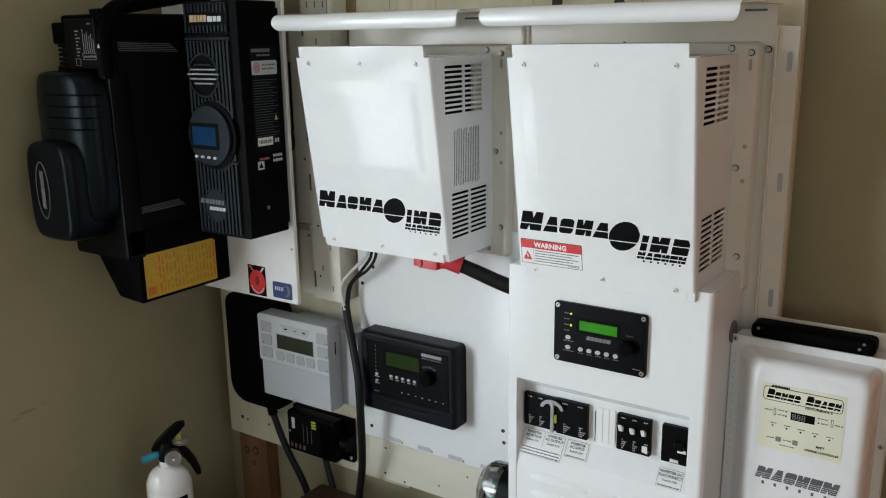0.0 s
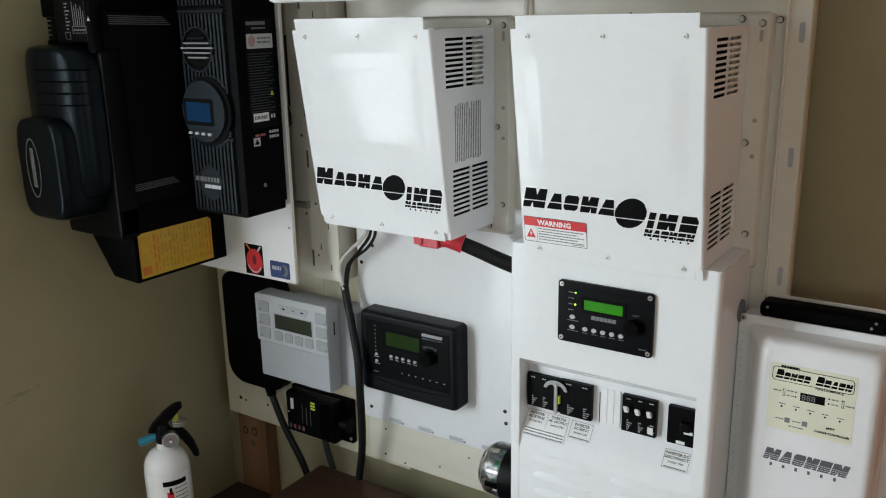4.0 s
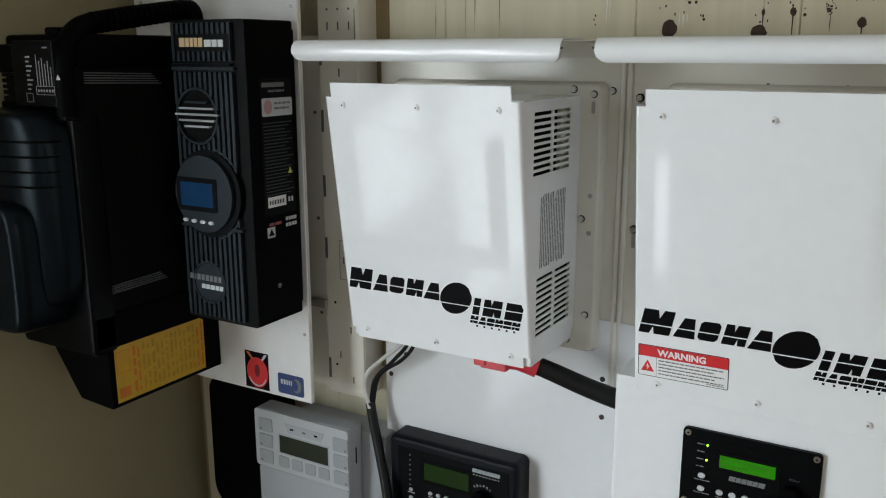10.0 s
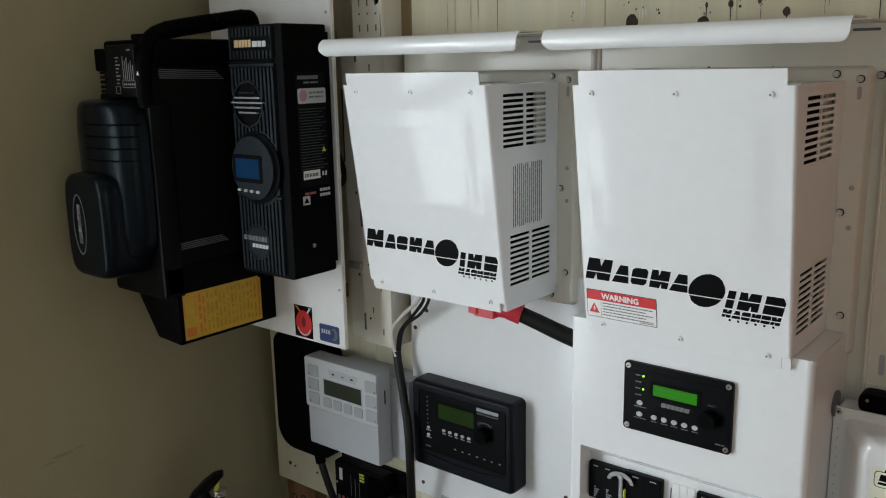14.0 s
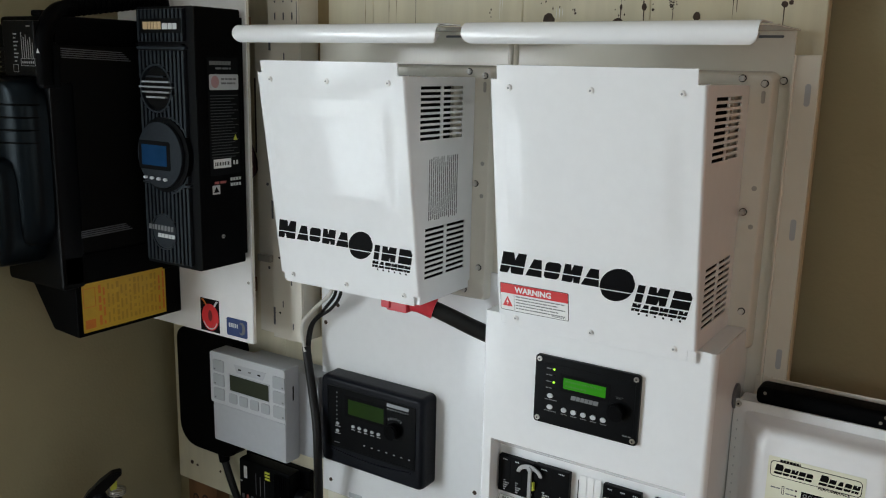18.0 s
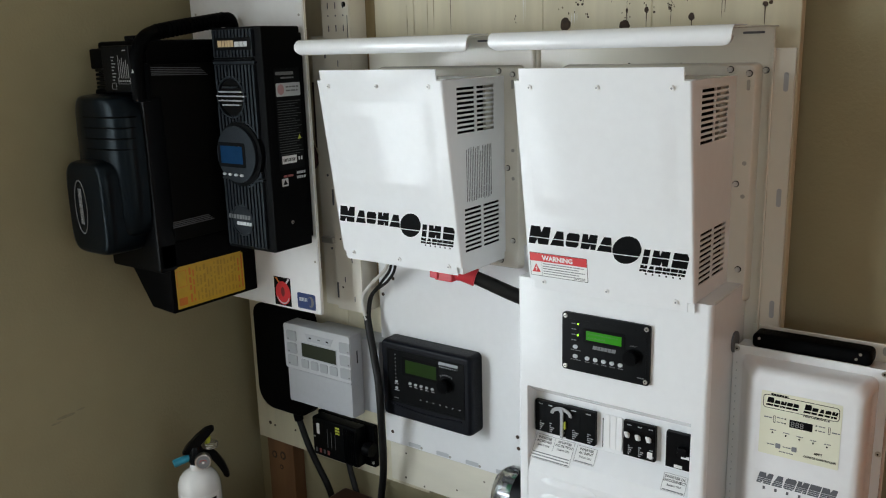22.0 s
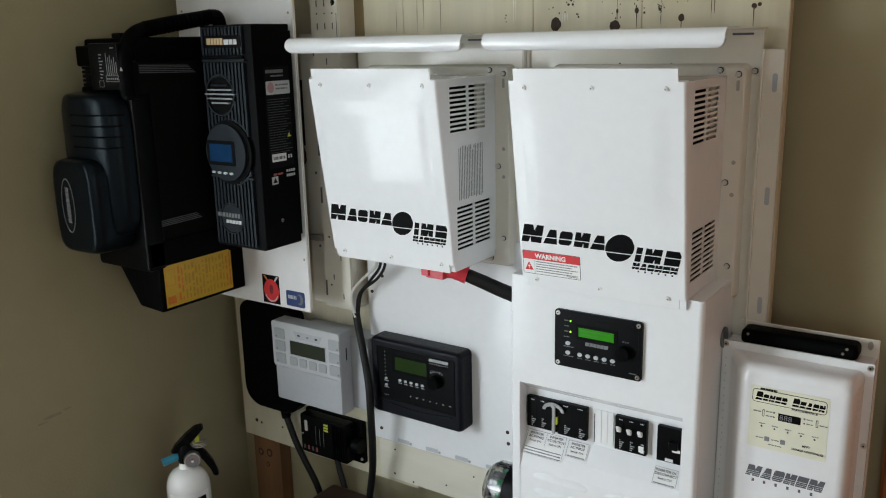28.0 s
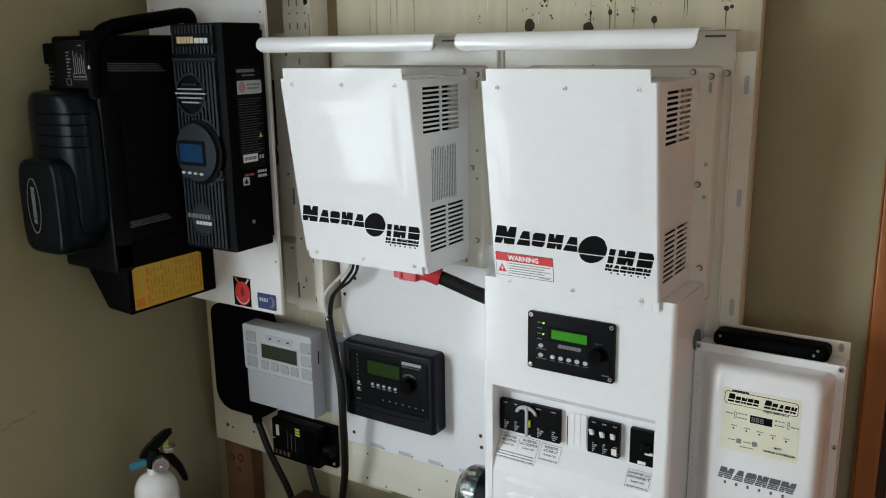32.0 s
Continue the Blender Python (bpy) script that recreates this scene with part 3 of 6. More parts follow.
for x0, x1 in ((-0.7070, -0.6990), (-0.6984, -0.6900)):
    b = prism([(x0 + (x1 - x0) * (0.5 - 0.5 * math.cos(radians(a))), PY - 0.0003 - 0.0045 * math.sin(radians(a))) for a in range(0, 181, 15)], "z", 1.06, 1.5325)
    part("side_fold", b, PLATE, pt, "rounded upright fold where two plates meet")
for z in (1.465, 1.292):
    part("keyhole", pp.round_rect(-0.6825, -0.6775, z - 0.026, z, 0.0024, 0, 0.0006), DULL, pt)
    kb_ = part("bolt", pp.disc(-0.680, z, 0.0056, 0, 0.0012, n=18), SATIN, pt, "dark washer with a bright bolt")
    part("bolt_head", pp.disc(-0.680, z, 0.0040, 0.0012, 0.006, n=6), STEEL, kb_)
for x, z in ((-0.525, 1.484), (-0.438, 1.483)):
    part("drilled_hole", pp.disc(x, z, 0.0022, 0, 0.0005, n=10), DEEP, pt)
part("stiffener", box(-0.792, -0.60, PY - 0.0016, PY - 0.0003, 1.515, 1.519, 0.0005, 1), PLATE, pt)
for x0 in (-0.821, -0.748, -0.344):
    part("slot", pp.round_rect(x0, x0 + 0.032, 1.5262, 1.5296, 0.0016, 0, 0.0006), GREYINK, pt)


def hood(x0, x1):
    """Rolled sheet edge: a half-round lip with rounded lower corners."""
    b = bmesh.new()
    out = [(1.158 - 0.0165 * math.sin(radians(a)), 1.524 + 0.0145 * math.cos(radians(a))) for a in range(0, 151, 10)]
    inn = [(1.158 - 0.0149 * math.sin(radians(a)), 1.524 + 0.0129 * math.cos(radians(a))) for a in range(150, -1, -10)]
    prof = [(1.205, 1.5385)] + out + inn + [(1.205, 1.5369)]
    rings = []
    steps = [(0.013 * (1 - math.cos(radians(a))), math.sin(radians(a))) for a in range(0, 91, 10)]
    for x, s in [(x0 + q, k) for q, k in steps] + [(x1 - q, k) for q, k in reversed(steps)]:
        lim = 1.524 - 0.013 * s
        rings.append([b.verts.new((x, y, max(z, lim))) for i, (y, z) in enumerate(prof)])
    for a, c2 in zip(rings, rings[1:]):
        for i in range(len(prof)):
            j = (i + 1) % len(prof)
            b.faces.new((a[i], a[j], c2[j], c2[i]))
    b.faces.new(rings[0]), b.faces.new(rings[-1])
    return b


for x0, x1 in ((-1.092, -0.712), (-0.672, -0.298)):
    part("rolled_edge", hood(x0, x1), ROLLED, pt, "glossy white rolled hood edge")
for x in (-1.0, -0.925, -0.85, -0.775, -0.70):
    part("slot", pp.round_rect(x - 0.016, x + 0.016, 0.678, 0.687, 0.002, 0.004, 0.0046), PALEGREY, pt)
    part("screw_hole", pp.disc(x + 0.019, 0.681, 0.003, 0.004, 0.0047, n=10), DULL, pt)
for x, z in ((-1.041, 1.051), (-1.070, 1.013), (-0.74, 0.77), (-0.738, 0.746), (-1.06, 0.70), (-0.713, 1.074), (-0.712, 1.017)):
    part("screw_hole", pp.disc(x, z, 0.0040, 0.004, 0.0048, n=10), KNOT, pt)
# folded strip down the plate's edge
st = thing("edge_channel", (-0.28, 1.34, 1.0), "cream steel edge channel with long slots beside the plate", "channel")
b = box(-0.2965, -0.264, 1.332, 1.336, 0.70, 1.505, 0.001, 1)
box(-0.2965, -0.293, 1.3255, 1.3315, 0.70, 1.505, 0.001, 1, into=b)
part("strip", b, PLATE, st)
sp = Plane((0, 1.332, 0), (1, 0, 0), (0, 0, 1))
for z in (1.456, 1.284, 1.108, 0.93):
    part("slot", sp.round_rect(-0.2795, -0.2725, z - 0.014, z + 0.014, 0.0034, 0, 0.0006), GREY, st)
# perforated channel between the side panel and the inverter
ch = thing("perforated_channel", (-1.16, 1.35, 0.97), "cream perforated steel channel standing on the board", "channel")
part("web", box(-1.176, -1.104, 1.306, 1.310, 0.972, 1.80, 0.001, 1), PLATE, ch)
part("fold", box(-1.1762, -1.1725, 1.3105, 1.3255, 0.972, 1.80, 0.001, 1), PLATE, ch)
part("flange", box(-1.226, -1.1765, 1.3226, 1.3255, 0.972, 1.548, 0.001, 1), PLATE, ch)
part("back_lip", box(-1.1075, -1.104, 1.3105, 1.359, 0.972, 1.80, 0.001, 1), PLATE, ch)
cp = Plane((0, 1.306, 0), (1, 0, 0), (0, 0, 1))
for z in (1.561, 1.605):
    for x in (-1.158, -1.138, -1.118):
        part("perforation", cp.round_rect(x - 0.0012, x + 0.0012, z - 0.0062, z + 0.0062, 0.0011, 0, 0.0006), GREYINK, ch)
for x in (-1.158, -1.138, -1.118):
    part("perforation", cp.disc(x, 1.5855, 0.0018, 0, 0.0006, n=10), GREYINK, ch)
part("perforation", cp.round_rect(-1.1395, -1.1370, 1.486, 1.499, 0.0011, 0, 0.0006), GREYINK, ch)
part("cable_hole", cp.disc(-1.115, 1.606, 0.0052, 0, 0.0006, n=16), DEEP, ch)
part("crease", cp.rect(-1.1080, -1.1070, 1.540, 1.585, 0, 0.0006), GREYINK, ch)
for x, z in ((-1.139, 1.20), (-1.128, 1.085), (-1.15, 1.04), (-1.125, 1.00)):
    part("perforation", cp.round_rect(x - 0.0011, x + 0.0011, z - 0.006, z + 0.006, 0.001, 0, 0.0006), GREYINK, ch)
for z in (1.022, 1.128):
    part("perforation", cp.disc(-1.158, z, 0.0022, 0, 0.0006, n=10), DEEP, ch)
part("pencil_mark", cp.frame_rect(-1.147, -1.119, 1.168, 1.232, 0.0007, 0, 0.0004), DIMINK, ch, "thin pencilled rectangle")
for z in (1.014, 1.217, 1.317, 1.419, 1.52):
    part("notch", cp.rect(-1.1745, -1.1700, z - 0.017, z + 0.017, 0, 0.0007), GREYINK, ch)
fg = Plane((0, 1.3226, 0), (1, 0, 0), (0, 0, 1))
for z in (1.535, 1.43, 1.26, 1.10):
    part("flange_hole", fg.disc(-1.200, z, 0.0030, 0, 0.0006, n=10), GREYINK, ch)
part("clip", box(-1.205, -1.172, 1.296, 1.3055, 1.118, 1.131, 0.001, 1), DULL, ch, "brown metal clip")

# ---- inverters ----
SIDEINK = material("grey side print", (0.15, 0.155, 0.16), 0.5, vary=0.05)
BRIGHT = material("bright galvanised steel", (0.38, 0.39, 0.40), 0.42, metal=0.55, vary=0.08, scale=120, bump=0.1)
def yf(z):
    """The sloping front of an inverter."""
    return 1.1275 + (1.485 - z) * 0.142


def pressed(pl, u0, u1, v0, v1, rims, high, n=56):
    """A low raised field with soft sloping rims: their widths left, right, below and above."""
    ease = lambda k: k * k * (3 - 2 * k) if k < 0.18 or k > 0.82 else k
    ramp = lambda k: 0.0 if k <= 0 else 1.0 if k >= 1 else 0.35 * ease(k) + 0.65 * (k * k * (3 - 2 * k))
    bm, rows = bmesh.new(), []
    for i in range(n + 1):
        u = u0 + (u1 - u0) * i / n
        row = []
        for j in range(n + 1):
            v = v0 + (v1 - v0) * j / n
            k = min(ramp((u - u0) / rims[0]), ramp((u1 - u) / rims[1])), min(ramp((v - v0) / rims[2]), ramp((v1 - v) / rims[3]))
            row.append(bm.verts.new(pl.at(u, v, 0.0001 + high * k[0] * k[1])))
        rows.append(row)
    for r, q in zip(rows, rows[1:]):
        for j in range(n):
            bm.faces.new((r[j], q[j], q[j + 1], r[j + 1]))
    return bm


def inverter(cx):
    x0, x1 = cx - 0.1385, cx + 0.1385
    t = thing("inverter", (cx, 1.33, 1.13), "white wall-mounted power inverter with a sloping front cover", "inverter", "wall-mounted inverters")
    fr = Plane((x0, yf(1.132), 1.132), (1, 0, 0), (0, -0.142, 1))
    k = 1.01
    w = 0.277
    h = 0.353 * k
    cover = fr.rect(0, w, 0.015, h - 0.018, -0.011, 0)
    rim = [e for e in cover.edges if all((q.co - fr.o).dot(fr.n) > -0.001 for q in e.verts) and abs((e.verts[0].co - e.verts[1].co).normalized().dot(fr.v)) > 0.9]
    bmesh.ops.bevel(cover, geom=rim, offset=0.0045, segments=5, profile=0.5, affect="EDGES", clamp_overlap=True)
    fr.rect(0.011, w - 0.011, h - 0.018, h, -0.0025, 0, cover), fr.rect(0.011, w - 0.011, 0, 0.015, -0.0025, 0, cover)
    front = part("front_cover", cover, WHITE, t, "glossy white sheet front cover")
    part("pressed_field", pressed(fr, 0.0205, 0.2545, 0.126, 0.303, (0.021, 0.0255, 0.036, 0.028), 0.0026), WHITE, t, "low raised field pressed into the cover")
    # side sheets, pierced by two blocks of vent slots
    for side, px, u in (("a", x1, 1), ("b", x0, -1)):
        pl = Plane((px, 0, 0), (0, 1, 0), (0, 0, 1))
        d0, d1 = (-0.002, -0.0002) if u > 0 else (0.0002, 0.002)
        b = bmesh.new()
        zt, zb, zm, ye = 1.467, 1.147, 1.31, 1.318
        groups = ((1.171, 1.283, 1.374, 1.4535, zm, zt), (1.188, 1.298, 1.168, 1.248, zb, zm))
        pl.poly([(yf(zb) + 0.004, zb), (1.188, zb), (1.188, zm), (1.171, zm), (1.171, zt), (yf(zt) + 0.004, zt)], d0, d1, b)
        for a, e, v0, v1, lo, hi in groups:
            pl.rect(e, ye, lo, hi, d0, d1, b), pl.rect(a, e, lo, v0, d0, d1, b), pl.rect(a, e, v1, hi, d0, d1, b)
            mid = (a + e) / 2
            pl.rect(mid - 0.003, mid + 0.003, v0, v1, d0, d1, b)
            pitch = (v1 - v0) / 10
            for i in range(10):
                for c0, c1 in ((a, mid - 0.003), (mid + 0.003, e)):
                    pl.rect(c0, c1, v0 + i * pitch, v0 + i * pitch + 0.0036, d0, d1, b)
        part("side_vent_panel", b, WHITE, t)
    # solid block whose colour gives the unlit hollow seen through the slots
    part("interior", prism([(1.318, 1.138), (1.318, 1.464), (1.146, 1.464), (yf(1.138) + 0.014, 1.138)], "x", x0 + 0.012, x1 - 0.012, 0.002), DEEP, t, "near-black block painting the shade behind the vents")
    part("inner_bracket", box(x1 - 0.0118, x1 - 0.006, 1.266, 1.316, 1.372, 1.456, 0.001, 1), PLATE, t, "pale inner sheet seen through the vents")
    part("top_sheet", prism([(1.318, 1.4645), (1.318, 1.4668), (1.138, 1.4668), (1.138, 1.4645)], "x", x0 + 0.0022, x1 - 0.0022, 0.001, 1), PLATE, t)
    part("bottom_sheet", prism([(1.318, 1.1335), (1.318, 1.149), (yf(1.134) + 0.004, 1.149), (yf(1.134) + 0.004, 1.1335)], "x", x0 + 0.0022, x1 - 0.0022, 0.001, 1), WHITE, t)
    fp = Plane((0, 1.3185, 0), (1, 0, 0), (0, 0, 1))
    rings = [rrect(x0 - 0.024 + e, x1 + 0.031 - e, 1.113 + e, 1.4845 - e, 0.010 - e * 0.4, y) for e, y in ((0, 1.3377), (0.0012, 1.330), (0.0028, 1.3225), (0.0042, 1.3195), (0.0058, 1.3185))]
    shell(rings, PLATE, "mounting_flange", t, "cream flange with rounded edges")
    for x, z, d in ((x1 - 0.0105, 1.475, 0), (x1 + 0.0175, 1.469, 0), (x1 + 0.036, 1.473, -0.0193), (x1 + 0.0060, 1.303, 0), (x1 + 0.0160, 1.169, 0), (x1 - 0.010, 1.129, 0)):
        s = part("bolt", fp.disc(x, z, 0.0050, d, d + 0.0010, n=18), SATIN, t, "dark washer with a bright bolt")
        hd = fp.disc(x, z, 0.0041, d + 0.0010, d + 0.005, n=6)
        fp.disc(x, z, 0.0022, d + 0.005, d + 0.0065, hd, n=10)
        part("bolt_head", hd, ZINC, s)
    for z in (1.335, 1.284):
        part("spare_hole", fp.disc(x1 + 0.017, z, 0.0034, 0, 0.0005, n=12), DULL, t)
    part("keyhole", fp.round_rect(x1 + 0.0145, x1 + 0.0195, 1.444, 1.460, 0.0024, 0, 0.0005), DULL, t)
    for u, v in ((0.028, h - 0.028), (0.1385, h - 0.028), (w - 0.028, h - 0.028), (0.028, 0.014), (0.1385, 0.014), (w - 0.028, 0.014)):
        screw(fr, u, v, 0.0042, t, LABEL)
    # word mark: a row of plain dark slabs, a large oval with two nicks, a second row, a small row
    for u0, u1, v0, v1, shape in ((0.005, 0.0405, 0.0753, 0.1055, NOTCHED), (0.0445, 0.0685, 0.0760, 0.1005, WEDGE), (0.0710, 0.0930, 0.0768, 0.1000, ROUNDED), (0.0975, 0.1225, 0.0765, 0.1010, NICKED), (0.1250, 0.1495, 0.0760, 0.0998, WEDGE)):
        part("letter_block", slab(fr, u0, u1, v0, v1, shape, 0.0864), INK, front)
    for u0, u1, shape in ((0.1970, 0.2065, SLAB), (0.2115, 0.2370, NICKED), (0.2425, 0.2660, CLIPPED)):
        part("letter_block", slab(fr, u0, u1, 0.0647, 0.0880, shape, 0.0768), INK, front)
    part("word_mark", slab(fr, 0.1460, 0.1920, 0.0605, 0.1055, OVAL, 0.0745), INK, front)
    for i, shape in enumerate((NOTCHED, WEDGE, ROUNDED, NICKED, SLAB, NOTCHED)):
        part("letter_block", slab(fr, 0.1930 + i * 0.0118, 0.2038 + i * 0.0118, 0.0520, 0.0625, shape, 0.0565), INK, front)
    for i in range(6):
        part("letter_block", fr.rect(0.202 + i * 0.0105, 0.2045 + i * 0.0105, 0.0475, 0.0502, 0, 0.0004), INK, front)
    # fine printing on the right side sheet, running upwards
    pl = Plane((x1, 0, 0), (0, 0, 1), (0, -1, 0))
    rnd = random.Random(4)
    for i in range(15):
        end = 1.352 - (rnd.uniform(0, 0.03) if rnd.random() < 0.35 else 0)
        b = pl.bars(1.258 + rnd.uniform(0, 0.004), end, -(1.197 + i * 0.0054), 0.0017, i, None, 0.0003, (3.0, 9.0), 0.6)
        tagged(part("side_print", b, SIDEINK, t, "fine grey printed notes"), kind="stuff")
    return t, fr


left_inverter, fr_l = inverter(-0.8915)
right_inverter = copy_thing(left_inverter, Matrix.Translation((-0.4815, 1.33, 1.13)))
for ob in [c for c in right_inverter.children if c.name.startswith("side_print")]:
    bpy.data.objects.remove(ob)

for ob in [c for m_ in right_inverter.children for c in m_.children if c.name.startswith(("letter_block", "word_mark"))]:
    ob.location = ob.location + fr_l.v * 0.0034
tagged(left_inverter, "white wall-mounted power inverter beside the black controllers")
tagged(right_inverter, "white wall-mounted power inverter with a warning sticker")

fr_r = Plane((-0.62, yf(1.132), 1.132), (1, 0, 0), (0, -0.142, 1))
part("corner_tab", fr_r.rect(0.2662, 0.2768, 0.0, 0.0148, -0.0024, -0.0002), WHITE, right_inverter)
# warning sticker on the second inverter
t = thing("warning_sticker", fr_r.at(0.06, 0.03), "red and white rectangular warning sticker on the inverter cover", "sticker")
part("backing", fr_r.round_rect(0.0052, 0.1075, 0.0235, 0.0635, 0.002, 0, 0.0003), INK, t)
part("paper", fr_r.round_rect(0.0060, 0.1067, 0.0243, 0.0627, 0.0016, 0.0003, 0.0005), LABEL, t)
part("band", fr_r.rect(0.0060, 0.1067, 0.0490, 0.0627, 0.0005, 0.0007), REDPRINT, t)
part("heading", fr_r.text("WARNING", 0.0555, 0.0518, 0.0112, 0.0009, align="CENTER", heavy=0.0004), LABEL, t)
part("warning_triangle", fr_r.poly([(0.0085, 0.0300), (0.0240, 0.0300), (0.0163, 0.0445)], 0.0005, 0.0007), REDPRINT, t)
part("bolt_sign", fr_r.poly([(0.0168, 0.0410), (0.0145, 0.0360), (0.0166, 0.0360), (0.0156, 0.0315), (0.0186, 0.0370), (0.0166, 0.0370)], 0.0007, 0.0009), LABEL, t)
part("divider", fr_r.rect(0.0264, 0.0268, 0.0250, 0.0485, 0.0005, 0.0007), DIMINK, t)
b = bmesh.new()
for i in range(5):
    fr_r.bars(0.029, 0.1025 - (0.01 if i % 2 else 0), 0.0448 - i * 0.0042, 0.0015, i, b, 0.0007)
part("print", b, DIMINK, t)
part("print", fr_r.bars(0.084, 0.103, 0.0260, 0.0012, 31, None, 0.0007), DIMINK, t)

# ---- breaker enclosure under the second inverter ----
MX0, MX1, MY, MZ = -0.645, -0.318, 1.182, 1.147
en = thing("breaker_enclosure", (-0.476, 1.33, 0.55), "white steel breaker enclosure below the inverter", "breaker panel")
mf = Plane((0, MY, 0), (1, 0, 0), (0, 0, 1))
RX0, RX1, RT = -0.628, -0.3425, 0.957     # the recess for the breakers
b = mf.poly([(MX0 + 0.006, 0.50), (RX0, 0.50), (RX0, RT), (RX1, RT), (RX1, 0.50), (MX1 - 0.008, 0.50), (MX1 - 0.008, MZ), (MX0 + 0.006, MZ)], -0.002, 0)
front = part("front_sheet", b, WHITE, en, "glossy white front sheet")
part("side_sheet", box(MX1 - 0.0016, MX1, MY + 0.008, 1.336, 0.50, MZ - 0.002), ROLLED, en)
part("side_sheet", box(MX0, MX0 + 0.0016, MY + 0.006, 1.336, 0.50, MZ - 0.002), WHITE, en)


def fold(cx_, cy_, r, a0, a1):
    """A rounded sheet corner from floor to top."""
    outer = [(cx_ + r * math.cos(radians(a0 + (a1 - a0) * i / 6)), cy_ + r * math.sin(radians(a0 + (a1 - a0) * i / 6))) for i in range(7)]
    inner = [(cx_ + (r - 0.0016) * math.cos(radians(a0 + (a1 - a0) * i / 6)), cy_ + (r - 0.0016) * math.sin(radians(a0 + (a1 - a0) * i / 6))) for i in range(6, -1, -1)]
    return prism(outer + inner, "z", 0.50, MZ - 0.001)


part("corner_fold", fold(MX1 - 0.008, MY + 0.008, 0.008, -90, 0), WHITE, en)
part("corner_fold", fold(MX0 + 0.006, MY + 0.006, 0.006, 180, 270), WHITE, en)
part("top_sheet", box(MX0 + 0.002, MX1 - 0.002, MY + 0.001, 1.336, MZ - 0.002, MZ - 0.0004), WHITE, en)
part("bottom_sheet", box(MX0 + 0.002, MX1 - 0.002, MY + 0.001, 1.336, 0.50, 0.502), WHITE, en)
# recess: sloping head, cheek, breaker panel, apron that swells back out
RP = 1.212
part("recess_head", prism([(MY, RT), (RP, 0.937), (RP, 0.939), (MY + 0.001, RT + 0.0015)], "x", RX0, RX1), WHITE, en)
part("recess_cheek", box(RX0 - 0.0015, RX0 + 0.0005, MY + 0.0005, RP, 0.80, RT), WHITE, en)
part("recess_cheek", box(RX1 - 0.0005, RX1 + 0.0015, MY + 0.0005, RP, 0.80, RT), WHITE, en)
part("breaker_panel", box(RX0, RX1, RP, RP + 0.002, 0.857, 0.94), WHITE, en)
part("apron", prism([(RP, 0.859), (1.190, 0.828), (MY + 0.001, 0.80), (MY + 0.001, 0.50), (MY + 0.003, 0.50), (MY + 0.003, 0.80), (1.192, 0.8275), (RP, 0.857)], "x", RX0, RX1, 0.0004, 1), WHITE, en)


def louvre(x0, x1, z):
    """A pressed vent louvre: a soft hump that opens downwards."""
    bm, n, m = bmesh.new(), 16, 6
    rows = []
    for i in range(n + 1):
        k = i / n
        s = min(1.0, 5.5 * min(k, 1 - k)) ** 0.5
        rows.append([bm.verts.new((x0 + (x1 - x0) * k, MY + 0.0008 - 0.0055 * s * math.sin(math.pi * 0.5 * j / m), z + 0.011 * (1 - j / m) * (0.35 + 0.65 * s) - 0.004)) for j in range(m + 1)]
                    + [bm.verts.new((x0 + (x1 - x0) * k, MY + 0.0009, z - 0.0045))])
    for a, c2 in zip(rows, rows[1:]):
        for j in range(m + 1):
            bm.faces.new((a[j], a[j + 1], c2[j + 1], c2[j]))
    return bm


for x0, x1 in ((-0.602, -0.499), (-0.468, -0.364)):
    for i in range(7):
        part("vent_louvre", louvre(x0, x1, 0.789 - i * 0.030), WHITE, en)
part("wire_grommet", rod((MX1, 1.29, 1.06), (MX1 + 0.003, 1.29, 1.06), 0.017, n=20), GREYINK, en)

rp = Plane((0, RP, 0), (1, 0, 0), (0, 0, 1))
hp = Plane((0, MY, RT), (1, 0, 0), (0, MY - RP, RT - 0.937))
for i, (x0, x1) in enumerate(((-0.56, -0.50), (-0.455, -0.425))):
    for j in range(2):
        part("print", hp.bars(x0, x1 - j * 0.006, -0.016 - j * 0.006, 0.0022, 200 + i * 5 + j, None, 0.0005), PALEGREY, en)


def breaker(name, x0, x1, z0, z1, poles, lever):
    t = thing(name, ((x0 + x1) / 2, RP, z0), "black moulded circuit breaker in the enclosure recess", "circuit breaker", "breakers")
    part("body", box(x0, x1, RP - 0.010, RP - 0.0002, z0, z1, 0.0015), SATIN, t)
    f = Plane((0, RP - 0.010, 0), (1, 0, 0), (0, 0, 1))
    w = (x1 - x0) / poles
    for i in range(poles):
        a = x0 + i * w
        b = bmesh.new()
        for j in range(5):
            f.bars(a + w * 0.5, a + w * (0.62 + 0.1 * ((i + j) % 4)), z0 + 0.004 + j * 0.0036, 0.0015, i * 7 + j, b, word=(0.6, 1.4))
        part("print", b, PALEINK, t)
        part("print", f.bars(a + w * 0.4, a + w * 0.75, z1 - 0.006, 0.0016, i, word=(0.6, 1.2)), PALEINK, t)
        if i:
            part("pole_gap", f.rect(a - 0.0004, a + 0.0004, z0 + 0.001, z1 - 0.001, 0, 0.0003), DEEP, t)
    for i, v in enumerate(lever):
        a = x0 + (i + 0.5) * (x1 - x0) / len(lever)
        part("lever_well", f.rect(a - 0.0062, a + 0.0062, v - 0.010, v + 0.011, 0, 0.0006), DEEP, t)
        part("lever", prism([(RP - 0.0108, v - 0.0050), (RP - 0.0108, v + 0.0020), (RP - 0.019, v + 0.0078), (RP - 0.021, v + 0.0058), (RP - 0.0155, v - 0.0045)], "x", a - 0.0033, a + 0.0033, 0.0008, 1), LABEL, t, "white toggle lever")
    return t, f


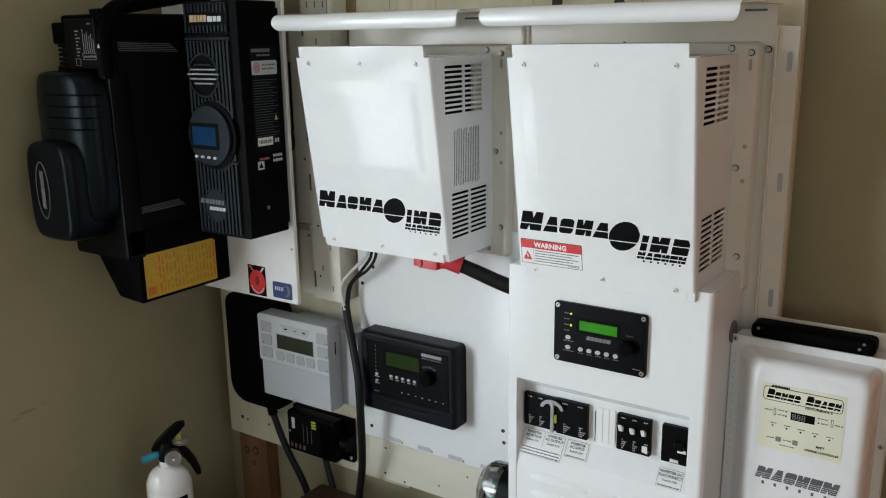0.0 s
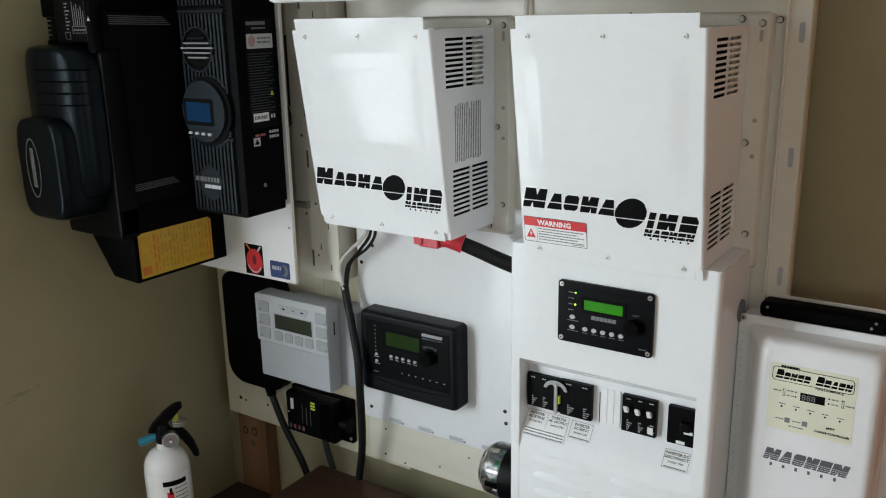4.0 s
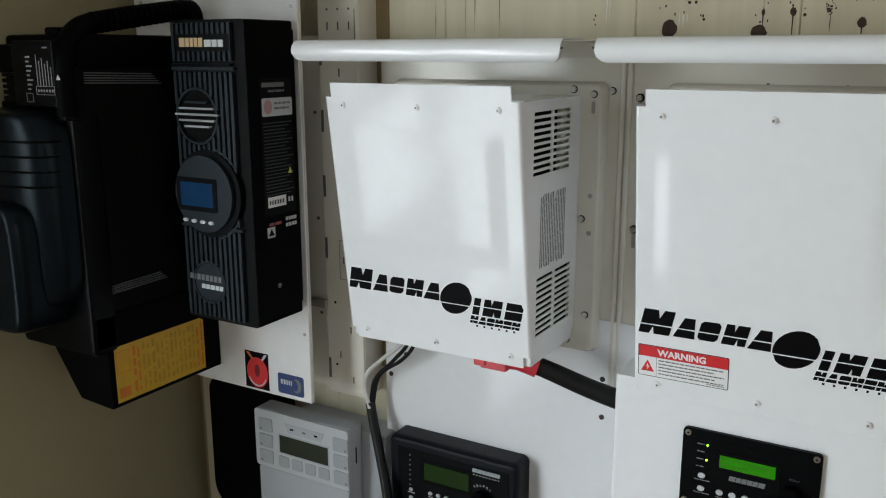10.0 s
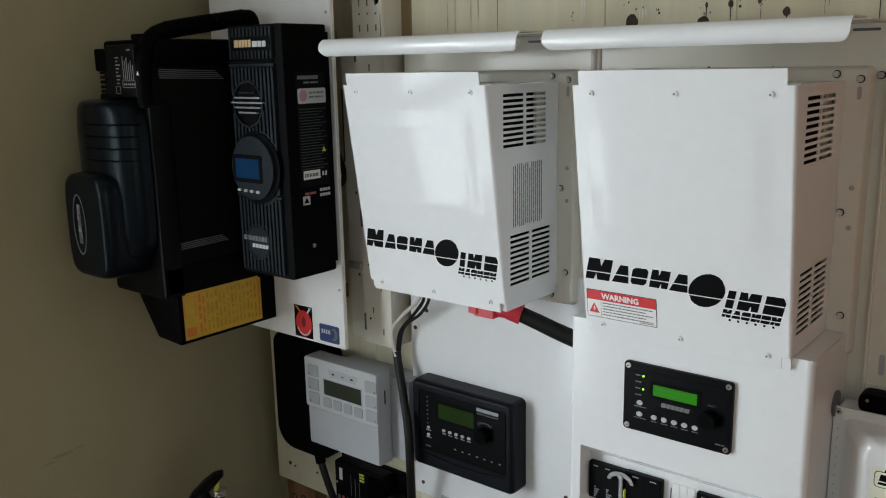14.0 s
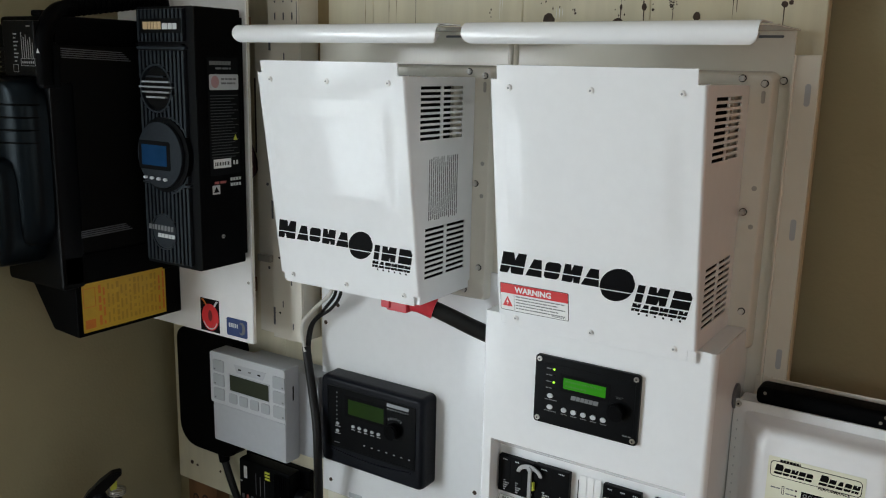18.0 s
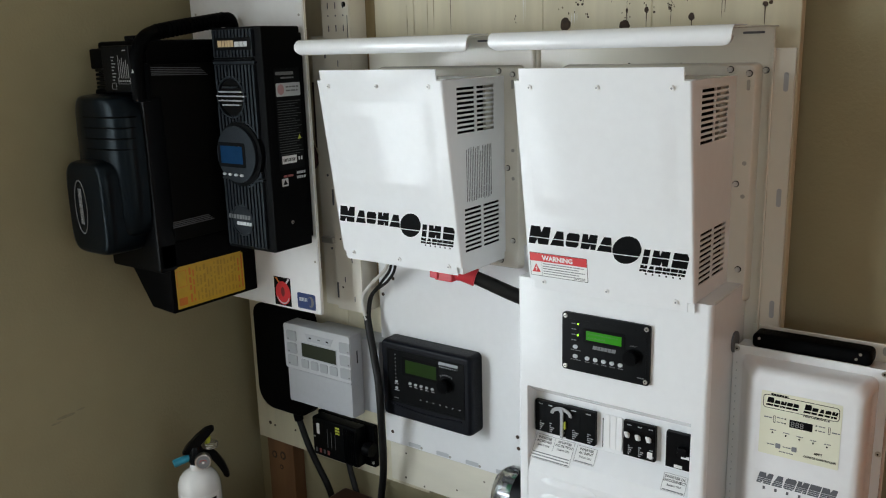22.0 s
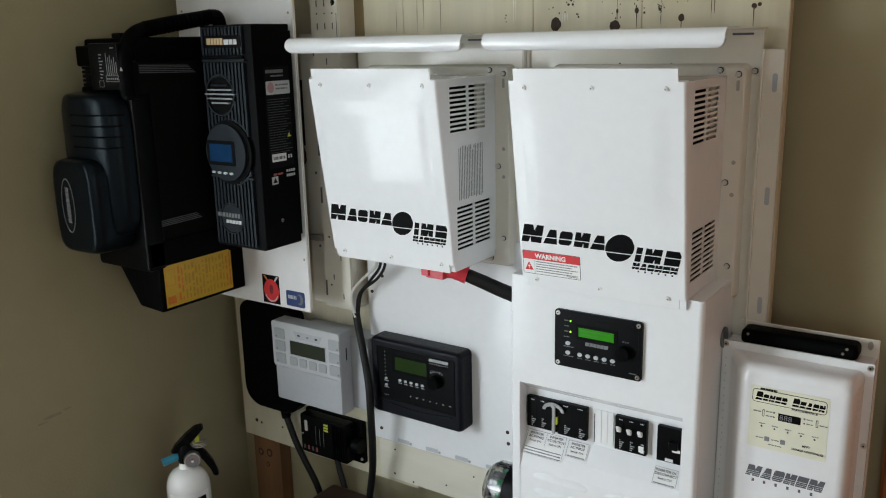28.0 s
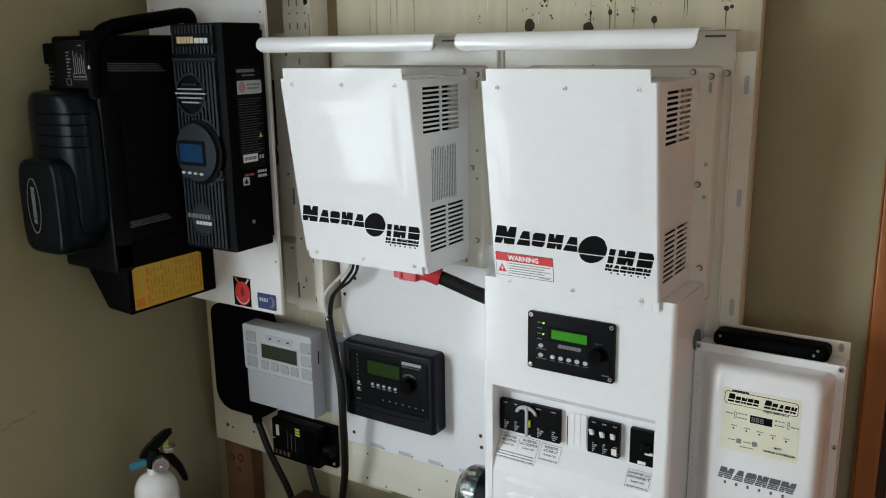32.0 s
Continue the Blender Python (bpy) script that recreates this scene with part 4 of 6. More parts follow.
t, f = breaker("circuit_breaker", -0.6245, -0.566, 0.868, 0.925, 3, ())
breaker("circuit_breaker", -0.5655, -0.511, 0.866, 0.926, 2, ())
# interlock slide over the two breakers
il = thing("breaker_interlock", (-0.571, RP - 0.012, 0.87), "galvanised steel interlock slide across two breakers", "interlock")
part("slide", box(-0.5745, -0.5685, RP - 0.0135, RP - 0.0105, 0.866, 0.917, 0.001, 1), BRIGHT, il)
pts = [(-0.571 + 0.0205 * math.cos(radians(a)), 0.909 + 0.0150 * math.sin(radians(a))) for a in range(0, 181, 15)] + [(-0.571 + 0.0150 * math.cos(radians(a)), 0.909 + 0.0085 * math.sin(radians(a))) for a in range(180, -1, -20)]
part("cam_plate", prism(pts, "y", RP - 0.016, RP - 0.0138, 0.0005, 1), BRIGHT, il)
part("rivet", rp.disc(-0.571, 0.918, 0.0035, 0.016, 0.0175, n=12), BRIGHT, il)
part("lever_tip", box(-0.5665, -0.5635, RP - 0.0155, RP - 0.0105, 0.885, 0.8985, 0.0008, 1), TAG, il)
breaker("circuit_breaker", -0.461, -0.4065, 0.866, 0.926, 3, (0.9045, 0.9035, 0.9045))
part("label", f.rect(-0.4190, -0.4105, 0.8715, 0.8820, 0, 0.0005), LABEL, bpy.data.objects["circuit_breaker.002"], "small white label")
part("slot", rp.rect(-0.5015, -0.5003, 0.864, 0.916, 0, 0.0004), INK, en)
for i in range(3):
    part("blank_filler", box(-0.4985 + i * 0.011, -0.4878 + i * 0.011, RP - 0.002, RP - 0.0002, 0.866, 0.925, 0.0008, 1), PANEL_WHITE, en)
t = thing("dc_breaker", (-0.368, RP, 0.866), "black single lever disconnect breaker in the recess", "circuit breaker", "breakers")
part("body", box(-0.389, -0.3475, RP - 0.010, RP - 0.0002, 0.866, 0.926, 0.0015), SATIN, t)
part("lever", box(-0.368, -0.353, RP - 0.018, RP - 0.0102, 0.892, 0.906, 0.002), SATIN, t)
for z, xx in ((0.8885, -0.357), (0.8705, -0.368)):
    part("label", rp.rect(xx - 0.0065, xx + 0.0065, z - 0.0025, z + 0.0025, 0.010, 0.0106), LABEL, t)

# printed labels on the apron
ap = Plane((0, 1.190, 0.828), (1, 0, 0), (0, 1.212 - 1.190, 0.859 - 0.828))


def notice(x0, x1, v0, v1, heads, foot, seed):
    t = thing("printed_notice", ap.at((x0 + x1) / 2, v0), "white printed notice label under the breakers", "label", "breaker notices")
    part("paper", ap.round_rect(x0, x1, v0, v1, 0.003, 0.0006, 0.0009), LABEL, t)
    rim = ap.frame_rect(x0 + 0.0016, x1 - 0.0016, v0 + 0.0008, v1 - 0.0008, 0.0005, 0.0009, 0.0011)
    part("border", rim, GREYINK, t)
    for i, (hx, lines, rest) in enumerate(heads):
        for j, s in enumerate(lines):
            part("heading", ap.text(s, hx, v1 - 0.0078 - j * 0.0060, 0.0058, 0.0012, align="CENTER", heavy=0.00012), INK, t)
        for j, s in enumerate(rest):
            part("caption", ap.text(s, hx, v1 - 0.0205 - j * 0.0055, 0.0050, 0.0012, align="CENTER", heavy=0.00008), INK, t)
        if i:
            part("divider", ap.rect((x0 + x1) / 2 - 0.0002, (x0 + x1) / 2 + 0.0002, v0 + foot * 0.0055 + 0.001, v1 - 0.002, 0.0009, 0.0011), GREYINK, t)
    for j in range(foot):
        part("print", ap.bars(x0 + 0.004, x1 - 0.004, v0 + 0.0022 + j * 0.0048, 0.0017, seed + j, None, 0.0012), GREYINK, t)
    return t


ON = ("Switch ON",)
notice(-0.6265, -0.549, -0.007, 0.0375, ((-0.6068, ("INVERTER", "AC BYPASS"), ON), (-0.5685, ("INVERTER", "AC OUTPUT"), ON)), 3, 1)
notice(-0.5475, -0.507, 0.006, 0.036, ((-0.527, ("INVERTER", "AC INPUT"), ON),), 1, 9)
notice(-0.3925, -0.3505, 0.001, 0.031, ((-0.3715, ("INVERTER DC", "DISCONNECT"), ON),), 1, 17)


# ---- remote panels ----
D0, D1, DZ0, DZ1, DY = -0.5590, -0.4095, 1.0040, 1.1010, MY - 0.005
w, h = D1 - D0, DZ1 - DZ0
t = thing("remote_display", ((D0 + D1) / 2, MY, DZ0), "black remote display panel with a lit green screen on the enclosure", "remote display", "remote displays")
b = mf.round_rect(D0, D1, DZ0, DZ1, 0.005, 0.0003, 0.005)
part("faceplate", b, SATIN, t)
df = Plane((D0, DY, DZ0), (1, 0, 0), (0, 0, 1))
part("inset", df.round_rect(0.011, w - 0.006, 0.008, h - 0.010, 0.003, 0, 0.0004), SATIN, t)
for u, v in ((0.006, 0.006), (w - 0.006, 0.006), (0.006, h - 0.006), (w - 0.006, h - 0.006)):
    screw(df, u, v, 0.0036, t, STEEL)
part("screen_bezel", df.rect(0.038, 0.109, h - 0.045, h - 0.021, 0.0004, 0.0012), INK, t)
scr = part("screen", df.rect(0.043, 0.1035, h - 0.0405, h - 0.0255, 0.0012, 0.0015), LCDGREEN, t, "lit green display")
LCDINK = material("display characters", (0.035, 0.19, 0.01), 0.3)
for j in range(2):
    part("screen_text", df.bars(0.046, 0.097 - 0.02 * j, h - 0.0310 - j * 0.0065, 0.0022, 40 + j, None, 0.0018, (0.7, 2.2)), LCDINK, scr)
for i in range(4):
    v = h - 0.017 - i * 0.0092
    part("led" if i % 2 == 0 else "led_off", df.disc(0.0285, v, 0.0014, 0.0004, 0.0016, n=10), LED if i % 2 == 0 else DEEP, t)
    part("print", df.bars(0.017, 0.0255, v - 0.0008, 0.0015, i, None, 0.0006), DIMINK, t)
for i in range(2):
    part("button", df.disc(0.0242, h - 0.0555 - i * 0.0162, 0.0042, 0.0004, 0.002, n=16, ry=0.0033), PALEGREY, t)
    part("print", df.bars(0.016, 0.034, h - 0.0620 - i * 0.0162, 0.0012, 20 + i, None, 0.0006), DIMINK, t)
for i in range(5):
    part("button", df.disc(0.0453 + i * 0.0142, h - 0.0715, 0.0040, 0.0004, 0.002, n=16, ry=0.0033), PALEGREY, t)
    part("print", df.bars(0.041 + i * 0.0142, 0.050 + i * 0.0142, h - 0.0785, 0.0012, 30 + i, None, 0.0006), DIMINK, t)
word(df, 0.054, h - 0.0545, (0.007, 0.0055, 0.0055, 0.0055, 0.0055, 0.007), 0.006, DIMINK, t, 0.2)
part("caption", df.text("SELECT", w - 0.0265, h - 0.0375, 0.0034, 0.0007, align="CENTER"), DIMINK, t)
kb = df.disc(w - 0.0285, h - 0.0545, 0.0118, 0.0004, 0.011, n=28)
bmesh.ops.bevel(kb, geom=[e for e in kb.edges if e.calc_length() < 0.004], offset=0.0015, segments=2, affect="EDGES")
part("knob", kb, BLACK, t)
part("print", df.bars(w - 0.02, w - 0.008, 0.010, 0.0016, 77, None, 0.0006), DIMINK, t)

K0, K1, KZ0, KZ1, KY = -1.0485, -0.8215, 0.762, 0.930, 1.292
w, h = K1 - K0, KZ1 - KZ0
t = thing("remote_display", ((K0 + K1) / 2, 1.334, KZ0), "black remote display in a deep bezel on the white plate", "remote display", "remote displays")
shell([rrect(K0, K1, KZ0, KZ1, 0.010, 1.3337), rrect(K0, K1, KZ0, KZ1, 0.010, KY + 0.012), rrect(K0 + 0.001, K1 - 0.001, KZ0 + 0.001, KZ1 - 0.001, 0.010, KY + 0.005), rrect(K0 + 0.004, K1 - 0.004, KZ0 + 0.004, KZ1 - 0.004, 0.008, KY + 0.0012), rrect(K0 + 0.008, K1 - 0.008, KZ0 + 0.008, KZ1 - 0.008, 0.006, KY)], NAVY, "bezel", t, "deep blue-black bezel")
kf = Plane((K0, KY, KZ0), (1, 0, 0), (0, 0, 1))
part("inset_rim", kf.frame_rect(0.018, w - 0.014, 0.036, h - 0.016, 0.003, 0, 0.0016), SATIN, t)
part("faceplate", kf.rect(0.021, w - 0.017, 0.039, h - 0.019, 0, 0.0006), SATIN, t)
arc = [(0.0245 + (w - 0.047) * k / 12, 0.0315 - 0.0065 * math.sin(math.pi * k / 12)) for k in range(13)]
part("lower_lip", kf.poly(arc + [(u, v - 0.0035) for u, v in arc[::-1]], 0, 0.0028), NAVY, t, "bowed ridge under the faceplate")
part("screen_bezel", kf.rect(0.058, 0.152, h - 0.068, h - 0.027, 0.0006, 0.0012), INK, t)
scr = part("screen", kf.rect(0.0665, 0.1455, h - 0.062, h - 0.034, 0.0012, 0.0015), LCDDIM, t, "dim green display")
for i in range(7):
    part("led_off", kf.disc(0.040, h - 0.027 - i * 0.0085, 0.0014, 0.0006, 0.0014, n=10), SIDEINK, t)
for i in range(2):
    part("button", kf.disc(0.0415, h - 0.086 - i * 0.014, 0.0034, 0.0006, 0.002, n=14, ry=0.0028), PALEGREY, t)
    part("print", kf.bars(0.0355, 0.048, h - 0.092 - i * 0.014, 0.0014, 50 + i, None, 0.0008), PALEINK, t)
for i in range(5):
    part("button", kf.disc(0.0775 + i * 0.01425, h - 0.0835, 0.0036, 0.0006, 0.0022, n=14, ry=0.0028), PALEGREY, t)
    part("print", kf.bars(0.0735 + i * 0.01425, 0.0815 + i * 0.01425, h - 0.0905, 0.0013, 60 + i, None, 0.0008), PALEINK, t)
word(kf, w - 0.0755, h - 0.0265, (0.0085, 0.0065, 0.0065, 0.0065, 0.0065, 0.0085), 0.0060, KEYGREY, t, 0.2, d=0.0012)
part("word_mark", kf.bars(w - 0.0735, w - 0.030, h - 0.0315, 0.0017, 5, None, 0.0008, (0.8, 1.0), 2.2), PALEINK, t)
for i, ch_ in enumerate("SELECT"):
    a = radians(38 - i * 15.2)
    ux, vx = w - 0.0580 - 0.0195 * math.sin(a), h - 0.067 + 0.0195 * math.cos(a)
    lp = Plane(kf.at(ux, vx), (math.cos(a), 0, math.sin(a)), (-math.sin(a), 0, math.cos(a)))
    part("caption", lp.text(ch_, 0, 0, 0.0056, 0.0009, align="CENTER"), PALEINK, t)
kb = kf.disc(w - 0.0580, h - 0.067, 0.0142, 0.0006, 0.016, n=28)
bmesh.ops.bevel(kb, geom=[e for e in kb.edges if e.calc_length() < 0.005], offset=0.002, segments=2, affect="EDGES")
part("knob", kb, BLACK, t)
for i in range(7):
    part("print", kf.bars(0.101 + i * 0.0163, 0.105 + i * 0.0163, h - 0.1145, 0.0014, 80 + i, None, 0.0008), PALEINK, t)
part("print", kf.bars(0.034, 0.046, h - 0.124, 0.0018, 91, None, 0.0008), DIMINK, t)

# ---- white side panel with the charge controller ----
WY = 1.229
wp = thing("side_panel", (-1.32, WY, 0.98), "white painted steel side panel with small screws", "panel")
part("sheet", box(-1.487, -1.152, WY, WY + 0.004, 0.981, 1.80, 0.0008, 1), PANEL_WHITE, wp)
part("edge_return", box(-1.1555, -1.152, WY + 0.0042, WY + 0.009, 0.981, 1.80, 0.0008, 1), PLATE, wp)
wf = Plane((0, WY, 0), (1, 0, 0), (0, 0, 1))
for x, z in ((-1.160, 1.095), (-1.162, 1.587), (-1.47, 1.60)):
    part("screw", wf.disc(x, z, 0.0028, 0, 0.001, n=10), DULL, wp)
for z in (1.05, 1.30, 1.55, 1.75):
    part("spacer", box(-1.42, -1.27, WY + 0.0045, 1.3598, z - 0.015, z + 0.015, 0.002), RAWWOOD, wp, "brown wooden spacer")
# red and black square sticker, blue sticker
t = thing("red_sticker", (-1.263, WY, 0.985), "black square sticker with a red disc on the side panel", "sticker")
part("backing", wf.rect(-1.288, -1.238, 0.985, 1.048, 0.0002, 0.0006), INK, t)
part("disc", wf.disc(-1.262, 1.013, 0.0225, 0.0006, 0.0009, n=24, ry=0.026), REDPRINT, t)
part("figure", wf.disc(-1.262, 1.016, 0.0055, 0.0009, 0.0011, n=14, ry=0.011), material("dark red print", (0.16, 0.008, 0.012), 0.4), t)
part("rim", wf.poly([(-1.262 + 0.0205 * math.cos(radians(a)), 1.013 + 0.024 * math.sin(radians(a))) for a in range(205, 336, 13)] + [(-1.262 + 0.0185 * math.cos(radians(a)), 1.013 + 0.0215 * math.sin(radians(a))) for a in range(335, 204, -13)], 0.0009, 0.0011), PALEINK, t)
part("rays", wf.poly([(-1.285, 1.046), (-1.279, 1.046), (-1.270, 1.036), (-1.273, 1.034)], 0.0006, 0.0009), ORANGE, t)
part("rays", wf.poly([(-1.246, 1.046), (-1.240, 1.046), (-1.250, 1.034), (-1.253, 1.036)], 0.0006, 0.0009), PALEINK, t)
t = thing("blue_sticker", (-1.192, WY, 0.985), "small rounded blue sticker on the side panel", "sticker")
part("backing", wf.round_rect(-1.219, -1.166, 0.988, 1.022, 0.004, 0.0002, 0.0006), BLUESTICK, t)
part("mark", wf.bars(-1.213, -1.190, 1.004, 0.008, 2, None, 0.0009, (0.3, 0.5), 0.25), PALEINK, t)
pts = [(-1.180 + 0.009 * math.cos(radians(a)), 1.005 + 0.012 * math.sin(radians(a))) for a in range(-130, 131, 20)]
part("swoosh", wf.poly(pts + [(-1.183 + 0.005 * math.cos(radians(a)), 1.005 + 0.009 * math.sin(radians(a))) for a in range(130, -131, -20)], 0.0006, 0.0009), DIMINK, t)

# ---- charge controller ----
FX0, FX1, FY, FZ0, FZ1 = -1.284, -1.148, 1.109, 1.139, 1.566
fm = thing("charge_controller", (-1.24, WY, FZ0), "tall black charge controller with a ribbed front and round display", "charge controller")
b = box(FX0, FX1, FY + 0.008, 1.2135, FZ0, FZ1, 0.003)
part("case", b, BLACK, fm)
part("mounting_bracket", box(FX0 + 0.01, FX1 - 0.012, 1.214, WY - 0.0003, FZ0 + 0.012, FZ1 - 0.012), DEEP, fm)
ff = Plane((FX0, FY + 0.008, FZ0), (1, 0, 0), (0, 0, 1))
fw, fh = FX1 - FX0, FZ1 - FZ0


def arc_ribs(u0, u1, v0, v1, n, blockers, parent):
    """Upright ribs, cut short where a round feature stands in the way."""
    for i in range(n):
        u = u0 + (u1 - u0) * (i + 0.5) / n
        spans = [(v0, v1)]
        for cu, cv, r in blockers:
            if abs(u - cu) < r:
                hh = math.sqrt(r * r - (u - cu) ** 2)
                new_spans = []
                for a, c2 in spans:
                    if cv + hh <= a or cv - hh >= c2:
                        new_spans.append((a, c2))
                    else:
                        if cv - hh > a + 0.004:
                            new_spans.append((a, cv - hh))
                        if cv + hh < c2 - 0.004:
                            new_spans.append((cv + hh, c2))
                spans = new_spans
        w = (u1 - u0) / n * 0.56
        for a, c2 in spans:
            bb = ff.round_rect(u - w / 2, u + w / 2, a, c2, w * 0.45, 0, 0.008, n=2)
            part("rib", bb, CHAR, parent)


part("front_skin", ff.round_rect(0, fw, 0, fh, 0.004, 0, 0.0022), SATIN, fm)
fan, dial, badge = (0.046, 0.297, 0.040), (0.060, 0.189, 0.062), (0.050, 0.058, 0.031)
part("section_rim", ff.rect(0.002, fw - 0.022, 0.366, 0.3685, 0.002, 0.009), SATIN, fm)
arc_ribs(0.004, fw - 0.018, 0.372, fh - 0.004, 12, (), fm)
arc_ribs(0.004, fw - 0.018, 0.145, 0.358, 12, (fan, dial), fm)
arc_ribs(0.004, fw - 0.018, 0.006, 0.138, 12, (badge,), fm)


def rib_ring(c, r, w, a0, a1, n=26):
    """A raised rib that runs round a round feature: one bent bar."""
    bm, rings = bmesh.new(), []
    for i in range(n + 1):
        a = radians(a0 + (a1 - a0) * i / n)
        rings.append([bm.verts.new(ff.at(c[0] + q * math.cos(a), c[1] + q * math.sin(a), d)) for q, d in ((r, 0.002), (r + w, 0.002), (r + w, 0.0082), (r, 0.0082))])
    for p, q in zip(rings, rings[1:]):
        for j in range(4):
            bm.faces.new((p[j], p[(j + 1) % 4], q[(j + 1) % 4], q[j]))
    bm.faces.new(rings[0][::-1]), bm.faces.new(rings[-1])
    return bm


part("rib_ring", rib_ring(fan, 0.0365, 0.0032, 0, 358), CHAR, fm)
part("rib_ring", rib_ring(dial, 0.0635, 0.0030, 32, 76, 10), CHAR, fm)
part("rib_ring", rib_ring(dial, 0.0635, 0.0030, -76, -32, 10), CHAR, fm)
part("rib_ring", rib_ring(badge, 0.0290, 0.0028, 0, 358), CHAR, fm)
for v in (0.1405, 0.362):
    part("section_rim", ff.round_rect(0.003, fw - 0.016, v - 0.002, v + 0.002, 0.0015, 0, 0.0085), CHAR, fm)
part("logo_plate", ff.rect(0.014, fw - 0.022, 0.385, 0.408, 0.008, 0.0088), SATIN, fm)
word(ff, 0.023, 0.391, (0.0105, 0.0065, 0.0060, 0.0065, 0.0075), 0.012, GOLD, fm, 0.0, d=0.0096, gap=0.14)
word(ff, 0.070, 0.391, (0.0125, 0.0090, 0.0090), 0.0092, PALEINK, fm, 0.0, d=0.0096, gap=0.2)
# fan with silver bars
part("fan_well", ff.disc(*fan[:2], 0.033, 0, 0.0035, n=32), DEEP, fm)
for i, hw in enumerate((0.022, 0.033, 0.041, 0.034, 0.024)):
    v = 0.316 - i * 0.0083
    part("silver_bar", ff.round_rect(fan[0] - hw, fan[0] + hw, v - 0.0014, v + 0.0014, 0.0012, 0.003, 0.0095), SILVER if i else CHAR, fm)
# round display dome
part("dial_rim", ff.disc(*dial[:2], 0.062, 0, 0.010, n=40), SATIN, fm)
part("dial_face", ff.disc(dial[0] - 0.003, dial[1], 0.0545, 0.010, 0.016, n=40), CHAR, fm, "slate grey round face")
part("screen_bezel", ff.round_rect(0.006, 0.084, 0.164, 0.212, 0.004, 0.016, 0.0165), INK, fm)
part("screen", ff.rect(0.014, 0.076, 0.171, 0.205, 0.0165, 0.017), LCDBLUE, fm, "blue display")
for i in range(4):
    part("button", ff.disc(0.021 + i * 0.0165, 0.150 - i * 0.0003, 0.0048, 0.016, 0.0182, n=14, ry=0.0026), PALEGREY, fm)
part("badge_disc", ff.disc(*badge[:2], 0.028, 0, 0.0075, n=32), CHAR, fm)
word(ff, 0.012, 0.060, (0.012, 0.0062, 0.0055, 0.0062, 0.0055, 0.0062, 0.0055), 0.0085, SIDEINK, fm, 0.1, d=0.0082, gap=0.28)
word(ff, 0.034, 0.048, (0.0072, 0.0072, 0.0085, 0.0066, 0.0066), 0.0066, PALEINK, fm, 0.2, d=0.0082, gap=0.22)
for u, v in ((0.108, 0.130), (0.056, 0.381), (0.110, 0.010)):
    screw(ff, u, v, 0.004, fm, SATIN)
# printing on its side
fs = Plane((FX1, -0.016, 0.006), (0, 1, 0), (0, 0, 1))
part("side_plate", fs.rect(1.155, 1.221, 1.290, 1.482, 0, 0.0004), SATIN, fm)
lb = part("label", fs.round_rect(1.158, 1.221, 1.430, 1.455, 0.003, 0.0004, 0.0008), PALEGREY, fm, "white approval label with red marks")
part("red_mark", fs.disc(1.170, 1.443, 0.0085, 0.0008, 0.001, n=14, ry=0.010), material("pink label print", (0.46, 0.26, 0.27), 0.45), lb)
part("print", fs.bars(1.183, 1.216, 1.446, 0.003, 4, None, 0.001), DIMINK, lb)
part("print", fs.bars(1.183, 1.214, 1.439, 0.003, 5, None, 0.001), DIMINK, lb)
word(fs, 1.159, 1.470, (0.006,) * 7, 0.006, DIMINK, fm, 0.1, d=0.0008)
part("print", fs.bars(1.172, 1.205, 1.463, 0.003, 6, None, 0.0008), DIMINK, fm)
for i in range(22):
    part("print", fs.bars(1.159, 1.219 - (i * 37 % 5) * 0.004, 1.420 - i * 0.0048, 0.0014, 100 + i, None, 0.0007), material("faint grey print", (0.035, 0.037, 0.04), 0.5) if not i else bpy.data.materials["faint grey print"], fm)
lb = part("label", fs.rect(1.162, 1.200, 1.302, 1.317, 0.0004, 0.0008), LABEL, fm, "white serial label")
part("print", fs.bars(1.165, 1.197, 1.306, 0.006, 9, None, 0.001, (0.2, 0.4), 0.3), INK, lb)
part("mark", fs.bars(1.205, 1.216, 1.306, 0.007, 9, None, 0.0008, (0.5, 0.6), 0.4), PALEINK, fm)
part("warning_triangle", fs.poly([(1.207, 1.347), (1.216, 1.347), (1.2115, 1.356)], 0.0004, 0.0008), TAG, fm)
for i in range(2):
    for j in range(4):
        part("tick_box", fs.rect(1.198 + j * 0.0062, 1.2025 + j * 0.0062, 1.279 - i * 0.009, 1.284 - i * 0.009, 0, 0.0006), PALEINK, fm)
part("red_print", fs.bars(1.163, 1.188, 1.276, 0.004, 3, None, 0.0006), FADEDRED, fm)
part("label", fs.rect(1.158, 1.174, 1.259, 1.274, 0, 0.0006), PALEINK, fm)
part("warning_triangle", fs.poly([(1.160, 1.262), (1.172, 1.262), (1.166, 1.272)], 0.0006, 0.0009), INK, fm)
screw(fs, 1.178, 1.186, 0.0035, fm, STEEL)

# ---- large black inverter in the corner ----
BX1, BYF = -1.338, 0.985
fx = thing("black_inverter", (-1.47, WY, 1.0), "large black die-cast inverter with a fan cover and carrying handle", "inverter")
b = box(-1.505, BX1 - 0.003, BYF + 0.02, WY - 0.0004, 1.11, 1.535, 0.004)
part("core", b, DEEP, fx)
part("front_frame", box(-1.500, BX1, BYF - 0.001, 1.030, 1.10, 1.445, 0.008), SATIN, fx)
part("rear_frame", box(-1.505, BX1, 1.185, WY - 0.0005, 1.10, 1.545, 0.006), BLACK, fx)
part("top_frame", box(-1.49, BX1, 1.000, WY - 0.006, 1.500, 1.547, 0.006), BLACK, fx)
